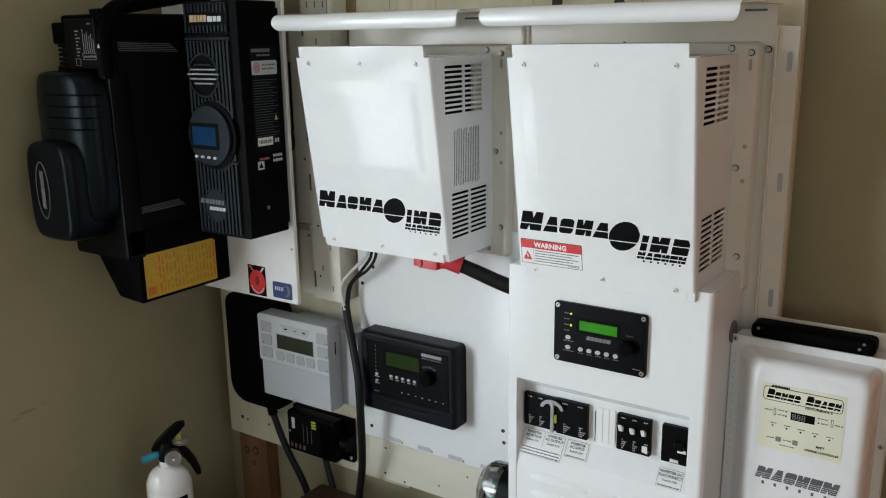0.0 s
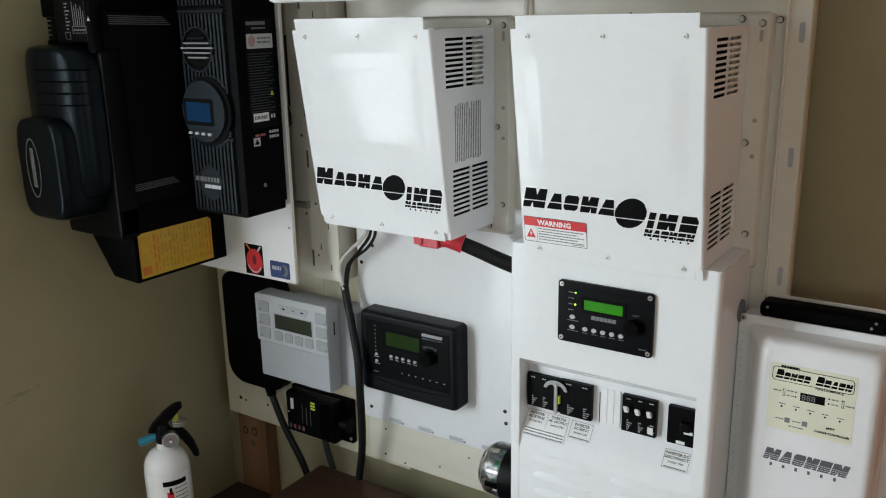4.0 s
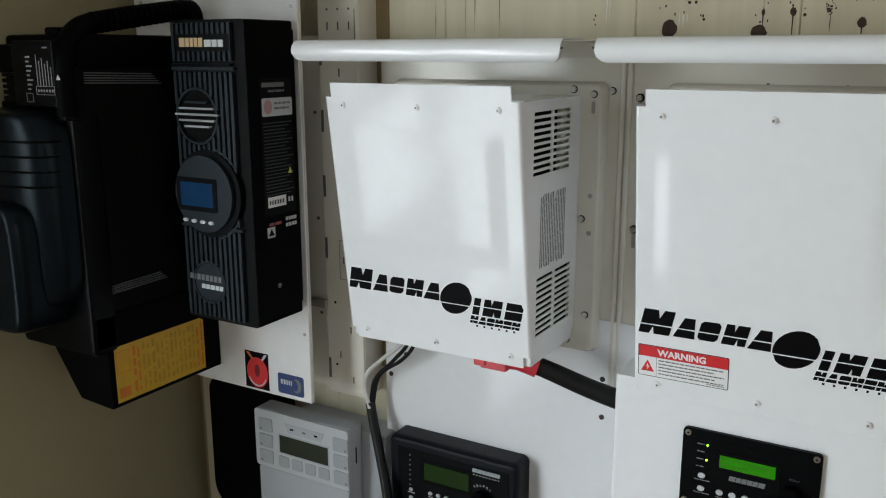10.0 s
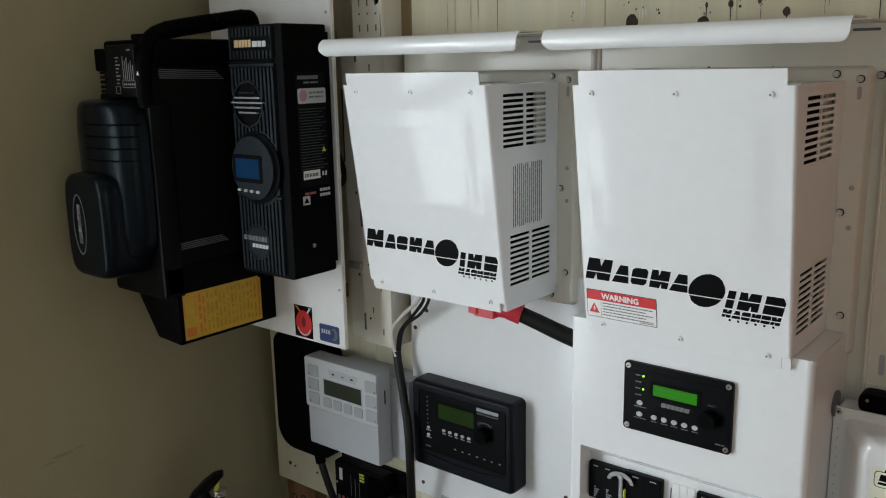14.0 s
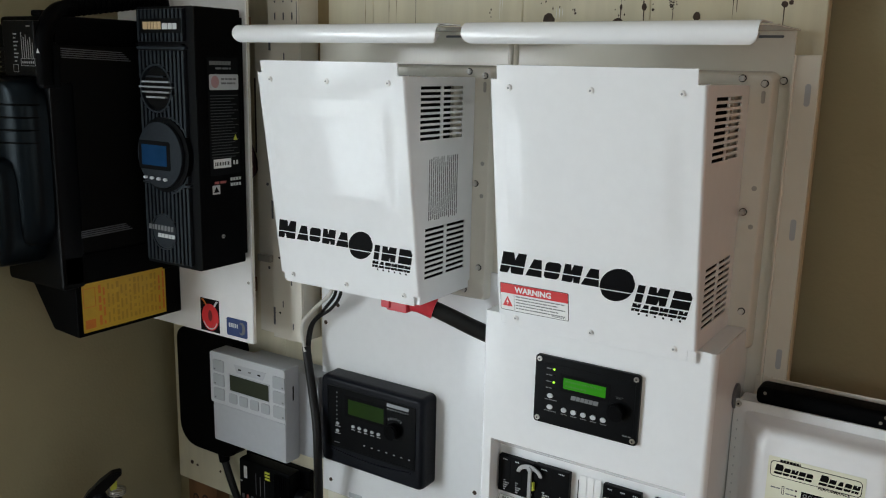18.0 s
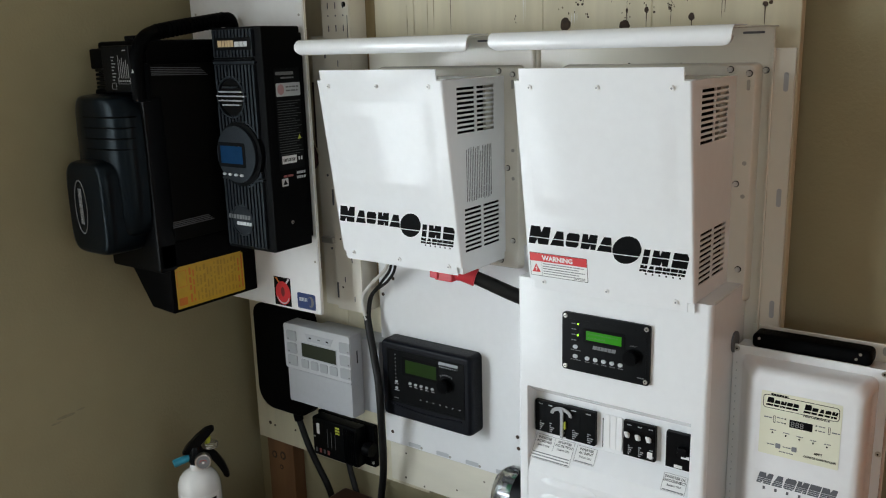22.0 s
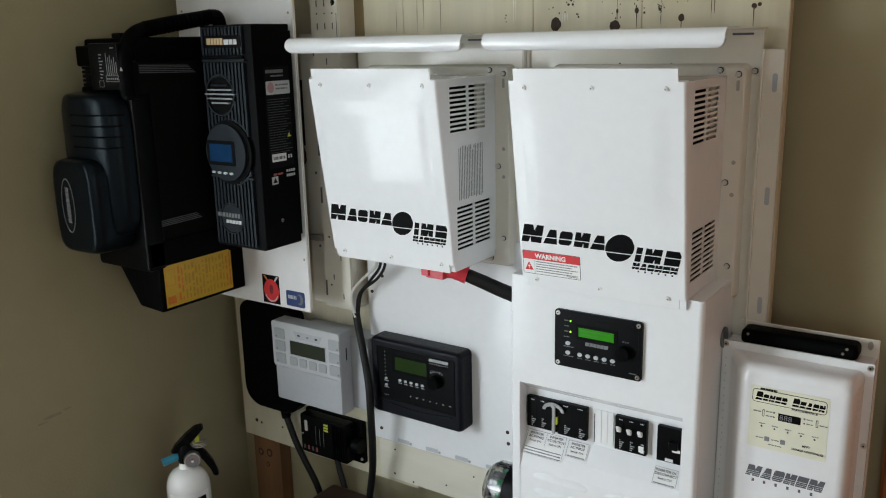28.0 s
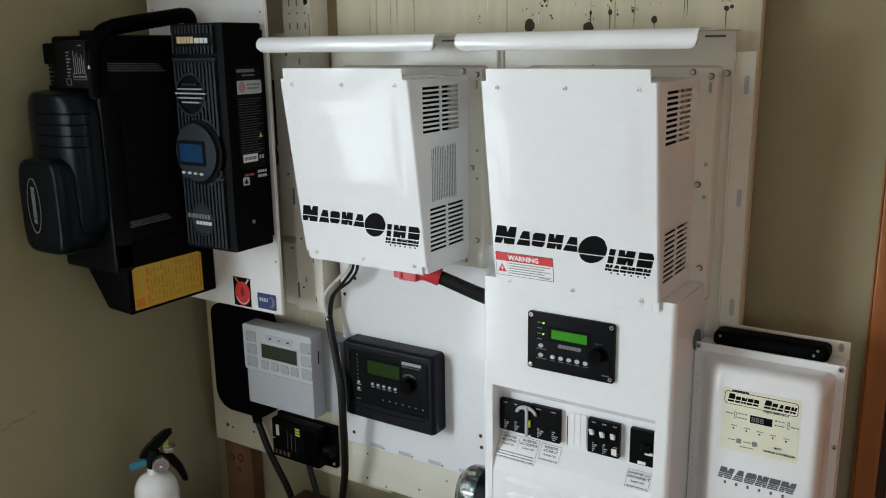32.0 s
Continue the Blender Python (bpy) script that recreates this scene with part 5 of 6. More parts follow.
part("bottom_frame", box(-1.47, BX1, BYF, WY - 0.006, 1.104, 1.160, 0.006), BLACK, fx)
xs = Plane((BX1 - 0.003, 0, 0), (0, 1, 0), (0, 0, 1))
for v0, u0, u1, n, slope in ((1.482, 1.010, 1.140, 5, -0.03), (1.185, 1.010, 1.125, 4, 0.02)):
    for i in range(n):
        v = v0 + i * 0.0034
        part("louvre", xs.poly([(u0, v), (u1 - i * 0.004, v + slope * (u1 - u0)), (u1 - i * 0.004, v + slope * (u1 - u0) + 0.0016), (u0, v + 0.0016)], 0, 0.0025), GREYINK, fx)
# terminal board with its printed diagram
tp = Plane((0.040, BYF - 0.016, 0), (1, 0, 0), (0, 0, 1))
part("corner_post", box(-1.352, -1.336, BYF - 0.012, BYF + 0.020, 1.434, 1.505, 0.003), SATIN, fx)
part("terminal_plate", box(-1.432, -1.345, BYF - 0.016, BYF + 0.03, 1.452, 1.538, 0.003), SATIN, fx)
part("terminal_block", box(-1.500, -1.432, BYF + 0.002, BYF + 0.04, 1.495, 1.534, 0.004), BLACK, fx)
for i in range(5):
    part("terminal", box(-1.478, -1.446, BYF - 0.003, BYF + 0.01, 1.458 + i * 0.008, 1.464 + i * 0.008, 0.001, 1), SATIN, fx)
part("terminal_block", box(-1.494, -1.433, BYF + 0.002, BYF + 0.04, 1.430, 1.457, 0.004), BLACK, fx)
dg = bmesh.new()
for i in range(6):
    u = -1.420 + i * 0.0058
    tp.rect(u, u + 0.0014, 1.480, 1.520 - i * 0.002 - (i % 2) * 0.006, 0, 0.0004, dg)
    tp.disc(u + 0.0007, 1.4735, 0.0019, 0, 0.0004, dg, n=10)
tp.frame_rect(-1.424, -1.386, 1.468, 1.4795, 0.0007, 0, 0.0004, dg)
for i in range(8):
    tp.rect(-1.441, -1.441 + 0.006 + (i % 3) * 0.003, 1.474 + i * 0.006, 1.4762 + i * 0.006, 0, 0.0004, dg)
tp.frame_rect(-1.446, -1.432, 1.458, 1.470, 0.0007, 0, 0.0004, dg)
tp.rect(-1.404, -1.394, 1.528, 1.530, 0, 0.0004, dg)
tagged(part("wiring_diagram", dg, material("faint white print", (0.27, 0.28, 0.285), 0.5, vary=0.2, scale=300), fx, "white printed wiring diagram"), kind="stuff")
part("arrow_mark", tp.poly([(-1.378, 1.488), (-1.370, 1.488), (-1.374, 1.495)], 0.002, 0.0024), PALEINK, fx)


def superellipse(cx, cy, cz, a, c2, y, n=40, p=3.5):
    out = []
    for i in range(n):
        th = 2 * math.pi * i / n
        c, s = math.cos(th), math.sin(th)
        out.append((cx + a * math.copysign(abs(c) ** (2 / p), c), y, cz + c2 * math.copysign(abs(s) ** (2 / p), s)))
    return out


# ribbed upper fan housing: half-round shroud standing proud of the frame
prof = ((1.035, 1.0, 0.090), (0.990, 1.0, 0.090), (0.975, 0.95, 0.0895), (0.963, 0.84, 0.089), (0.955, 0.66, 0.088), (0.950, 0.42, 0.086), (0.948, 0.20, 0.083))
shell([superellipse(-1.4325, 0, 1.312, 0.0865 * a, c2 * 1.52, y - 0.018, p=6.0) for y, a, c2 in prof], MOULD, "fan_shroud", fx, "ribbed satin black shroud")
for i in range(4):
    z = 1.408 - i * 0.020
    pts = [(-1.4325 + 0.0845 * f, y - 0.018, z) for f, y in ((-0.22, 0.948), (0.15, 0.9475), (0.42, 0.9495), (0.66, 0.9545), (0.84, 0.9625), (0.95, 0.9745), (1, 0.990))]
    part("shroud_rib", sweep(pts, 0.0016, 8, 4), BLACK, fx)
# lower round-cornered cover with an oval badge
prof = ((0.985, 1.0, 0.0), (0.930, 1.0, 0.0), (0.918, 0.985, -0.001), (0.910, 0.955, -0.003), (0.9065, 0.90, -0.004), (0.905, 0.80, -0.004))
cv = shell([superellipse(-1.437 + dx, 0, 1.236, 0.0645 * a, 0.0915 * (0.3 + 0.7 * a), y, p=5.0) for y, a, dx in prof], MOULD, "end_cover", fx, "satin black rounded end cover")
ov = Plane((0, 0.905, 0), (1, 0, 0), (0, 0, 1))
ring = bmesh.new()
n = 36
for i in range(n):
    a0, a1 = 2 * math.pi * i / n, 2 * math.pi * (i + 1) / n
    q = lambda a, k: (-1.455 + 0.0195 * k * math.cos(a), 1.238 + 0.053 * k * math.sin(a))
    ov.poly([q(a0, 0.955), q(a0, 1.0), q(a1, 1.0), q(a1, 0.955)], 0, 0.0012, ring)
part("badge_ring", ring, DIMINK, cv)
wv = Plane((-1.455, 0.905, 1.238), (0, 0, -1), (1, 0, 0))
word(wv, -0.036, -0.005, (0.009,) * 7, 0.010, DIMINK, cv, 0.1, d=0.0008)
# sloping wiring box with the yellow label
poly = [(-1.341, 1.012), (-1.412, 1.016), (-1.474, 1.105), (-1.474, 1.13), (-1.341, 1.13)]
part("wiring_box", prism(poly, "y", 1.008, WY - 0.0006, 0.003), BLACK, fx)
yl = Plane((-1.341, -0.018, 0.005), (0, 1, 0), (0, 0, 1))
lb = part("instruction_label", yl.rect(1.036, 1.210, 1.014, 1.101, 0, 0.0006), YELLOW, fx, "yellow instruction label with orange print")
part("print", yl.frame_rect(1.038, 1.062, 1.058, 1.092, 0.001, 0.0006, 0.0008), ORANGE, lb)
part("print", yl.rect(1.040, 1.060, 1.020, 1.036, 0.0006, 0.0008), ORANGE, lb)
for i in range(16):
    u = 1.068 + i * 0.009
    rr = random.Random(i)
    b = bmesh.new()
    v = 1.022
    while v < 1.090:
        L = rr.uniform(0.004, 0.02)
        yl.rect(u, u + (0.0035 if i % 4 else 0.005), v, min(v + L, 1.094), 0.0006, 0.0008, b)
        v += L + rr.uniform(0.0015, 0.01)
    tagged(part("print", b, ORANGE if i in (0, 1, 14, 15) else LABELPRINT, lb), kind="stuff")
# carrying handle
hd = part("handle", sweep([(-1.346, 0.984, 1.440), (-1.344, 0.984, 1.500), (-1.346, 0.990, 1.526), (-1.352, 1.010, 1.549), (-1.357, 1.040, 1.561), (-1.352, 1.090, 1.571), (-1.341, 1.150, 1.580), (-1.333, 1.188, 1.585), (-1.330, 1.201, 1.583), (-1.330, 1.206, 1.563)], 0.0138, 14, 6), BLACK, fx, "black grip handle")
for i in range(16):
    k = i / 15
    d = Vector((0.024, 0.140, 0.023)).normalized()
    p = Vector((-1.356 + 0.023 * k, 1.045 + 0.140 * k, 1.5620 + 0.0225 * k))
    part("grip_ring", rod(p - d * 0.0022, p + d * 0.0022, 0.0150, n=14), BLACK, hd)
part("handle_mount", box(-1.40, -1.372, 1.0, 1.06, 1.546, 1.556, 0.003), BLACK, fx)

# ---- small devices at the foot of the board ----
t = thing("black_case", (-1.385, BY, 0.655), "black rounded plastic case on the board", "case")
pts = []
for cx_, cz_, r, a0 in ((-1.346, 0.721, 0.050, -90), (-1.326, 0.907, 0.030, 0), (-1.446, 0.907, 0.030, 90), (-1.426, 0.721, 0.050, 180)):
    pts += [(cx_ + r * math.cos(radians(a0 + 15 * i)), cz_ + r * math.sin(radians(a0 + 15 * i))) for i in range(7)]
b = prism(pts, "y", 1.322, BY - 0.0005, 0.006, 3)
part("shell", b, BLACK, t)
part("cable_gland", rod((-1.362, 1.338, 0.672), (-1.357, 1.338, 0.652), 0.011, n=14), BLACK, t)

SX0, SX1, SZ0, SZ1, SY = -1.304, -1.1095, 0.743, 0.931, 1.264
sc = thing("system_controller", (-1.21, BY, 0.75), "light grey system controller with a keypad and dark display", "controller")
part("base", box(-1.262, -1.064, 1.304, BY - 0.0005, 0.748, 0.915, 0.004), GREY, sc, "grey backing box")
b = box(SX0, SX1, SY + 0.002, 1.3035, SZ0, SZ1, 0.004)
part("case", b, GREY, sc)
sf = Plane((SX0, SY + 0.002, SZ0), (1, 0, 0), (0, 0, 1))
sw_, sh_ = SX1 - SX0, SZ1 - SZ0
part("keypad_panel", sf.round_rect(-0.002, sw_ + 0.001, 0.082, sh_ - 0.001, 0.006, 0, 0.0035), PALEGREY, sc, "paler keypad panel")
part("lower_door", sf.round_rect(0.003, sw_ - 0.0005, 0.003, 0.0805, 0.003, 0, 0.002), GREY, sc)
part("display", sf.rect(0.052, 0.155, 0.117, 0.149, 0.0035, 0.0038), LCDOFF, sc)
part("display_rim", sf.frame_rect(0.050, 0.157, 0.115, 0.151, 0.002, 0.0035, 0.0044), GREY, sc)
part("led_window", sf.poly([(0.072, 0.156), (0.140, 0.156), (0.148, 0.172), (0.064, 0.172)], 0.0035, 0.0042), GREY, sc)
for u in (0.080, 0.106, 0.131):
    part("led", sf.rect(u - 0.0035, u + 0.0035, 0.1625, 0.1655, 0.0042, 0.0047), DIMINK if u == 0.106 else INK, sc)
for i in range(3):
    for u0 in (0.007, 0.166):
        v = 0.090 + i * 0.029
        k = part("key", sf.round_rect(u0, u0 + 0.030, v, v + 0.024, 0.003, 0.0035, 0.0050), KEYGREY, sc)
        part("key_mark", sf.rect(u0 + (0.003 if u0 < 0.1 else 0.023), u0 + (0.007 if u0 < 0.1 else 0.027), v + 0.003, v + 0.006, 0.0050, 0.0053), DIMINK, k)
for i in range(4):
    part("key", sf.round_rect(0.049 + i * 0.0285, 0.071 + i * 0.0285, 0.091, 0.111, 0.003, 0.0035, 0.0050), KEYGREY, sc)
ss = Plane((SX1, 0, 0), (0, 1, 0), (0, 0, 1))
part("card_slot", ss.rect(1.284, 1.287, 0.865, 0.893, 0, 0.0005), DEEP, sc)

t = thing("terminal_unit", (-1.215, BY, 0.59), "small black terminal unit with yellow and red marks", "control unit")
part("base_plate", box(-1.300, -1.125, 1.345, BY - 0.0005, 0.588, 0.690, 0.003), BLACK, t)
part("body", box(-1.288, -1.148, 1.312, 1.3445, 0.594, 0.690, 0.005), SATIN, t)
tf = Plane((0, 1.312, 0), (1, 0, 0), (0, 0, 1))
for i in range(7):
    part("fin", box(-1.186 + i * 0.0058, -1.1835 + i * 0.0058, 1.307, 1.3118, 0.600, 0.684, 0.0008, 1), SATIN, t)
part("fan_hub", rod((-1.1385, 1.33, 0.64), (-1.118, 1.33, 0.64), 0.016, n=18), SATIN, t)
part("label", tf.rect(-1.273, -1.264, 0.650, 0.676, 0, 0.0005), LABEL, t)
part("print", tf.bars(-1.284, -1.277, 0.64, 0.003, 1), PALEINK, t)
for i in range(3):
    part("yellow_mark", tf.rect(-1.214, -1.201, 0.662 + i * 0.0068, 0.6662 + i * 0.0068, 0, 0.0006), TAG, t)
for i in range(4):
    part("red_mark", tf.rect(-1.279 + i * 0.0125, -1.273 + i * 0.0125, 0.604, 0.614, 0, 0.0006), FADEDRED if i % 2 else GREYINK, t)
for i in range(3):
    part("print", tf.rect(-1.240 + i * 0.012, -1.2387 + i * 0.012, 0.622, 0.668 - i * 0.005, 0, 0.0005), (GREYINK, SIDEINK, GREYINK)[i], t)
for x, z in ((-1.296, 0.655), (-1.13, 0.60)):
    part("screw", Plane((0, 1.345, 0), (1, 0, 0), (0, 0, 1)).disc(x, z, 0.0035, 0, 0.002, n=10), DULL, t)

# ---- cables ----
def cable(name, pts, r, mat, label):
    return solo(name, sweep(pts, r, 10, 8), mat, label, "cable")


cable("control_cable", [(-1.358, 1.338, 0.656), (-1.330, 1.335, 0.600), (-1.300, 1.332, 0.556), (-1.266, 1.330, 0.508), (-1.250, 1.33, 0.46), (-1.25, 1.33, 0.39)], 0.0078, RUBBER, "black cable hanging from the black case")
cable("terminal_cable", [(-1.200, 1.335, 0.596), (-1.191, 1.332, 0.566), (-1.172, 1.330, 0.510), (-1.160, 1.33, 0.45), (-1.16, 1.33, 0.39)], 0.0068, RUBBER, "black cable from the terminal unit")
cable("gap_cable", [(-1.290, 1.335, 1.60), (-1.272, 1.332, 1.50), (-1.259, 1.330, 1.43), (-1.256, 1.330, 1.345), (-1.243, 1.330, 1.308), (-1.238, 1.330, 1.287), (-1.258, 1.332, 1.266), (-1.29, 1.335, 1.262)], 0.0055, material("dark red cable sheath", (0.05, 0.008, 0.008), 0.45, vary=0.2), "thin dark red cable behind the side panel")
main = thing("supply_cable", (-1.08, 1.31, 0.39), "thick black sheathed supply cable hanging from the inverter", "cable")
part("sheath", sweep([(-1.091, 1.303, 0.970), (-1.083, 1.299, 0.94), (-1.060, 1.285, 0.885), (-1.040, 1.272, 0.83), (-1.038, 1.272, 0.76), (-1.048, 1.285, 0.68), (-1.064, 1.300, 0.61), (-1.09, 1.315, 0.52), (-1.12, 1.33, 0.39)], 0.0080, 12, 8), RUBBER, main)
part("white_wire", sweep([(-1.012, 1.285, 1.128), (-1.020, 1.290, 1.088), (-1.066, 1.298, 1.048), (-1.095, 1.301, 1.018), (-1.099, 1.301, 0.992), (-1.088, 1.297, 0.962)], 0.0036, 8, 8), WHITEWIRE, main)
part("black_wire", sweep([(-1.004, 1.285, 1.130), (-1.010, 1.290, 1.088), (-1.044, 1.299, 1.050), (-1.082, 1.304, 1.010), (-1.092, 1.305, 0.962)], 0.0030, 8, 8), RUBBER, main)
part("black_wire", sweep([(-0.996, 1.285, 1.130), (-0.998, 1.290, 1.090), (-1.026, 1.299, 1.056), (-1.074, 1.305, 1.018), (-1.088, 1.306, 0.962)], 0.0030, 8, 8), RUBBER, main)
bc = thing("battery_lead", (-0.75, 1.27, 1.09), "black battery lead with a red plastic connector under the inverter", "cable")
part("connector", box(-0.852, -0.812, 1.226, 1.258, 1.100, 1.130, 0.003), RED, bc, "red plastic connector")
part("connector_lip", box(-0.860, -0.842, 1.222, 1.262, 1.104, 1.126, 0.003), RED, bc)
part("boot", sweep([(-0.813, 1.242, 1.115), (-0.802, 1.246, 1.115), (-0.790, 1.250, 1.112), (-0.778, 1.255, 1.108)], 0.014, 14, 6, ends=0.017), RED, bc, "red sleeve")
part("lead", sweep([(-0.781, 1.254, 1.109), (-0.755, 1.264, 1.098), (-0.715, 1.282, 1.079), (-0.675, 1.298, 1.064), (-0.642, 1.308, 1.056)], 0.0125, 14, 8, ends=0.0145), RUBBER, bc)

# ---- jar-shaped lamp at the enclosure's side ----
lm = thing("indicator_lamp", (-0.70, 1.27, 0.69), "clear faceted plastic lamp on a black base", "lamp")
part("base", rod((-0.6405, 1.27, 0.690), (-0.692, 1.27, 0.690), 0.053, 0.054, 28, bev=0.004), SATIN, lm)
part("dome", rod((-0.6925, 1.27, 0.690), (-0.728, 1.27, 0.690), 0.050, 0.048, 14, bev=0.004), CLEAR, lm)
part("dome_cap", rod((-0.7285, 1.27, 0.690), (-0.738, 1.27, 0.690), 0.046, 0.038, 14), CLEAR, lm)
for i in range(9):
    a = i * 2 * math.pi / 9
    part("insert", rod((-0.696, 1.27 + 0.034 * math.cos(a), 0.690 + 0.034 * math.sin(a)), (-0.722, 1.27 + 0.034 * math.cos(a), 0.690 + 0.034 * math.sin(a)), 0.0055, n=8), (GREYINK, SILVER, SATIN)[i % 3], lm)
part("reflector", rod((-0.694, 1.27, 0.690), (-0.712, 1.27, 0.690), 0.024, 0.022, 16), GREENBIT, lm)
part("reflector", rod((-0.7125, 1.27, 0.690), (-0.722, 1.27, 0.690), 0.014, 0.018, 16), SILVER, lm)

# ---- second charge controller ----
P0, P1, PZ, PYB = -0.317, -0.098, 1.0585, 1.330
pk = thing("charge_controller", (-0.205, PYB, 0.55), "white steel charge controller with a raised front and cream label", "charge controller")
part("back_flange", box(P0 + 0.014, -0.0995, PYB, PYB + 0.003, 0.50, 1.081, 0.001, 1), PLATE, pk)
part("keyhole", Plane((0, PYB, 0), (1, 0, 0), (0, 0, 1)).disc(-0.112, 1.071, 0.004, 0, 0.0006, n=12, ry=0.007), DULL, pk)
part("stand_off", box(-0.30, -0.12, PYB + 0.0032, 1.4198, 0.6, 0.9), RAWWOOD, pk)
part("case", box(P0 + 0.003, P1 - 0.003, 1.290, PYB - 0.0004, 0.52, PZ - 0.004, 0.002), PANEL_WHITE, pk)
# cover: flat rim, then soft slopes up to a raised face
FACE = 1.236


rings = [rrect(P0, P1, 0.52, PZ, 0.003, 1.288), rrect(P0, P1, 0.52, PZ, 0.003, 1.2845), rrect(P0 + 0.012, P1 - 0.012, 0.532, PZ - 0.012, 0.012, 1.2835),
         rrect(P0 + 0.018, P1 - 0.012, 0.54, PZ - 0.0125, 0.014, 1.278), rrect(P0 + 0.032, P1 - 0.015, 0.555, PZ - 0.014, 0.018, 1.254), rrect(P0 + 0.040, P1 - 0.018, 0.562, PZ - 0.017, 0.020, 1.243), rrect(P0 + 0.048, P1 - 0.024, 0.570, PZ - 0.023, 0.020, 1.2375), rrect(P0 + 0.056, P1 - 0.032, 0.578, PZ - 0.031, 0.020, FACE)]
shell(rings, ROLLED, "front_cover", pk, "glossy white cover with a raised face")
pr = Plane((0, 1.2845, 0), (1, 0, 0), (0, 0, 1))
for x, z in ((P0 + 0.006, PZ - 0.006), (P1 - 0.006, PZ - 0.006), (P1 - 0.005, 0.93), (P0 + 0.006, 0.60)):
    screw(pr, x, z, 0.0042, pk, STEEL)
for i in range(34):
    z = 0.60 + i * 0.013
    part("vent_hole", pr.disc(P0 + 0.007, z, 0.0016, 0.0002, 0.0006, n=8), PALEGREY, pk)
for i in range(30):
    z = 0.60 + i * 0.0145
    for k in (0, 1):
        part("vent_hole", Plane((P1 - 0.0132 - 0.0014 * k, 1.2690 - 0.0112 * k, 0), (-0.003, -0.024, 0), (0, 0, 1)).disc(0, z + k * 0.007, 0.0016, -0.0004, 0.0006, n=8), PALEGREY, pk)
# black carrying bar on its top
hb = thing("cable_bar", (-0.21, 1.30, PZ), "black rounded bar lying on top of the white controller", "bar")
part("bar", box(-0.292, -0.123, 1.288, 1.328, PZ - 0.003, PZ + 0.0205, 0.008, 3), BLACK, hb)
for x, z in ((-0.280, 1.073), (-0.138, 1.074), (-0.143, 1.066)):
    part("screw", Plane((0, 1.288, 0), (1, 0, 0), (0, 0, 1)).disc(x, z, 0.0021, 0, 0.0012, n=10), STEEL, hb)
# its label
lf = Plane((-0.2575, FACE, 0.9130), (1, 0, 0), (0, 0, 1))
lb = thing("control_label", (-0.196, FACE, 0.924), "cream control label with buttons and a small display", "label")
part("paper", lf.round_rect(0, 0.112, 0, 0.0995, 0.002, 0, 0.0005), CREAMLABEL, lb)
part("title_frame", lf.round_rect(0.003, 0.1085, 0.0735, 0.0945, 0.005, 0.0005, 0.0007), INK, lb)
part("title_ground", lf.round_rect(0.0039, 0.1076, 0.0744, 0.0936, 0.0042, 0.0007, 0.0009), CREAMLABEL, lb)
for u0, tall, shapes in ((0.0075, 0.0135, (CLIPPED, ROUNDED, NOTCHED, SLAB, CLIPPED)), (0.0600, 0.0135, (CLIPPED, SLAB, WEDGE, ROUNDED, NOTCHED))):
    for i, shape in enumerate(shapes):
        a0 = u0 + (0.0105 + (i - 1) * 0.0088 if i else 0.0)
        part("letter_block", slab(lf, a0, a0 + (0.0095 if i == 0 else 0.0078), 0.0775, 0.0775 + (tall if i == 0 else 0.0105), shape, 0.0815, 0.2, 0.0011), INK, lb)
part("title_mark", lf.bars(0.014, 0.038, 0.0938, 0.0035, 3, None, 0.0012, (0.8, 1.0), 0.2), INK, lb)
part("caption", lf.text("PERFORMANCE", 0.060, 0.0710, 0.0052, 0.0012, 0.2, heavy=0.00012), INK, lb)
part("display", lf.rect(0.042, 0.074, 0.050, 0.062, 0.0005, 0.0009), INK, lb)
part("digits", lf.text("888", 0.0435, 0.0515, 0.0125, 0.0012), DIMINK, lb)
for i in range(5):
    part("led", lf.disc(0.019 + i * 0.019, 0.036 - i * 0.001, 0.0014, 0.0005, 0.001, n=8), INK, lb)
    part("print", lf.bars(0.015 + i * 0.019, 0.024 + i * 0.019, 0.0395 - i * 0.001, 0.0013, i, None, 0.0008), DIMINK, lb)
for u, v in ((0.036, 0.061), (0.036, 0.054), (0.079, 0.061), (0.079, 0.054)):
    part("led", lf.disc(u, v, 0.0012, 0.0005, 0.001, n=8), INK, lb)
    part("print", lf.bars(u - 0.012 if u < 0.05 else u + 0.003, u - 0.002 if u < 0.05 else u + 0.012, v - 0.0007, 0.0014, int(v * 1e4), None, 0.0008), DIMINK, lb)
for u in (0.019, 0.095):
    part("bracket", lf.frame_rect(u, u + 0.003, 0.052, 0.063, 0.0006, 0.0005, 0.0008), INK, lb)
part("print", lf.bars(0.006, 0.017, 0.058, 0.0016, 5, None, 0.0008), DIMINK, lb)
part("print", lf.bars(0.100, 0.111, 0.055, 0.0016, 6, None, 0.0008), DIMINK, lb)
for u in (0.028, 0.051):
    part("button", lf.round_rect(u - 0.0035, u + 0.0035, 0.013, 0.020, 0.001, 0.0005, 0.0014), MIDGREY, lb)
    part("print", lf.bars(u - 0.016, u - 0.005, 0.016, 0.0014, 8, None, 0.0008), DIMINK, lb)
part("print", lf.bars(0.030, 0.050, 0.0075, 0.0014, 9, None, 0.0008), DIMINK, lb)
part("caption", lf.text("MPPT", 0.084, 0.0160, 0.0047, 0.001, 0.2, align="CENTER", heavy=0.00015), INK, lb)
part("caption", lf.text("CHARGE CONTROLLER", 0.1085, 0.0085, 0.0042, 0.001, 0.2, align="RIGHT", heavy=0.00015), INK, lb)
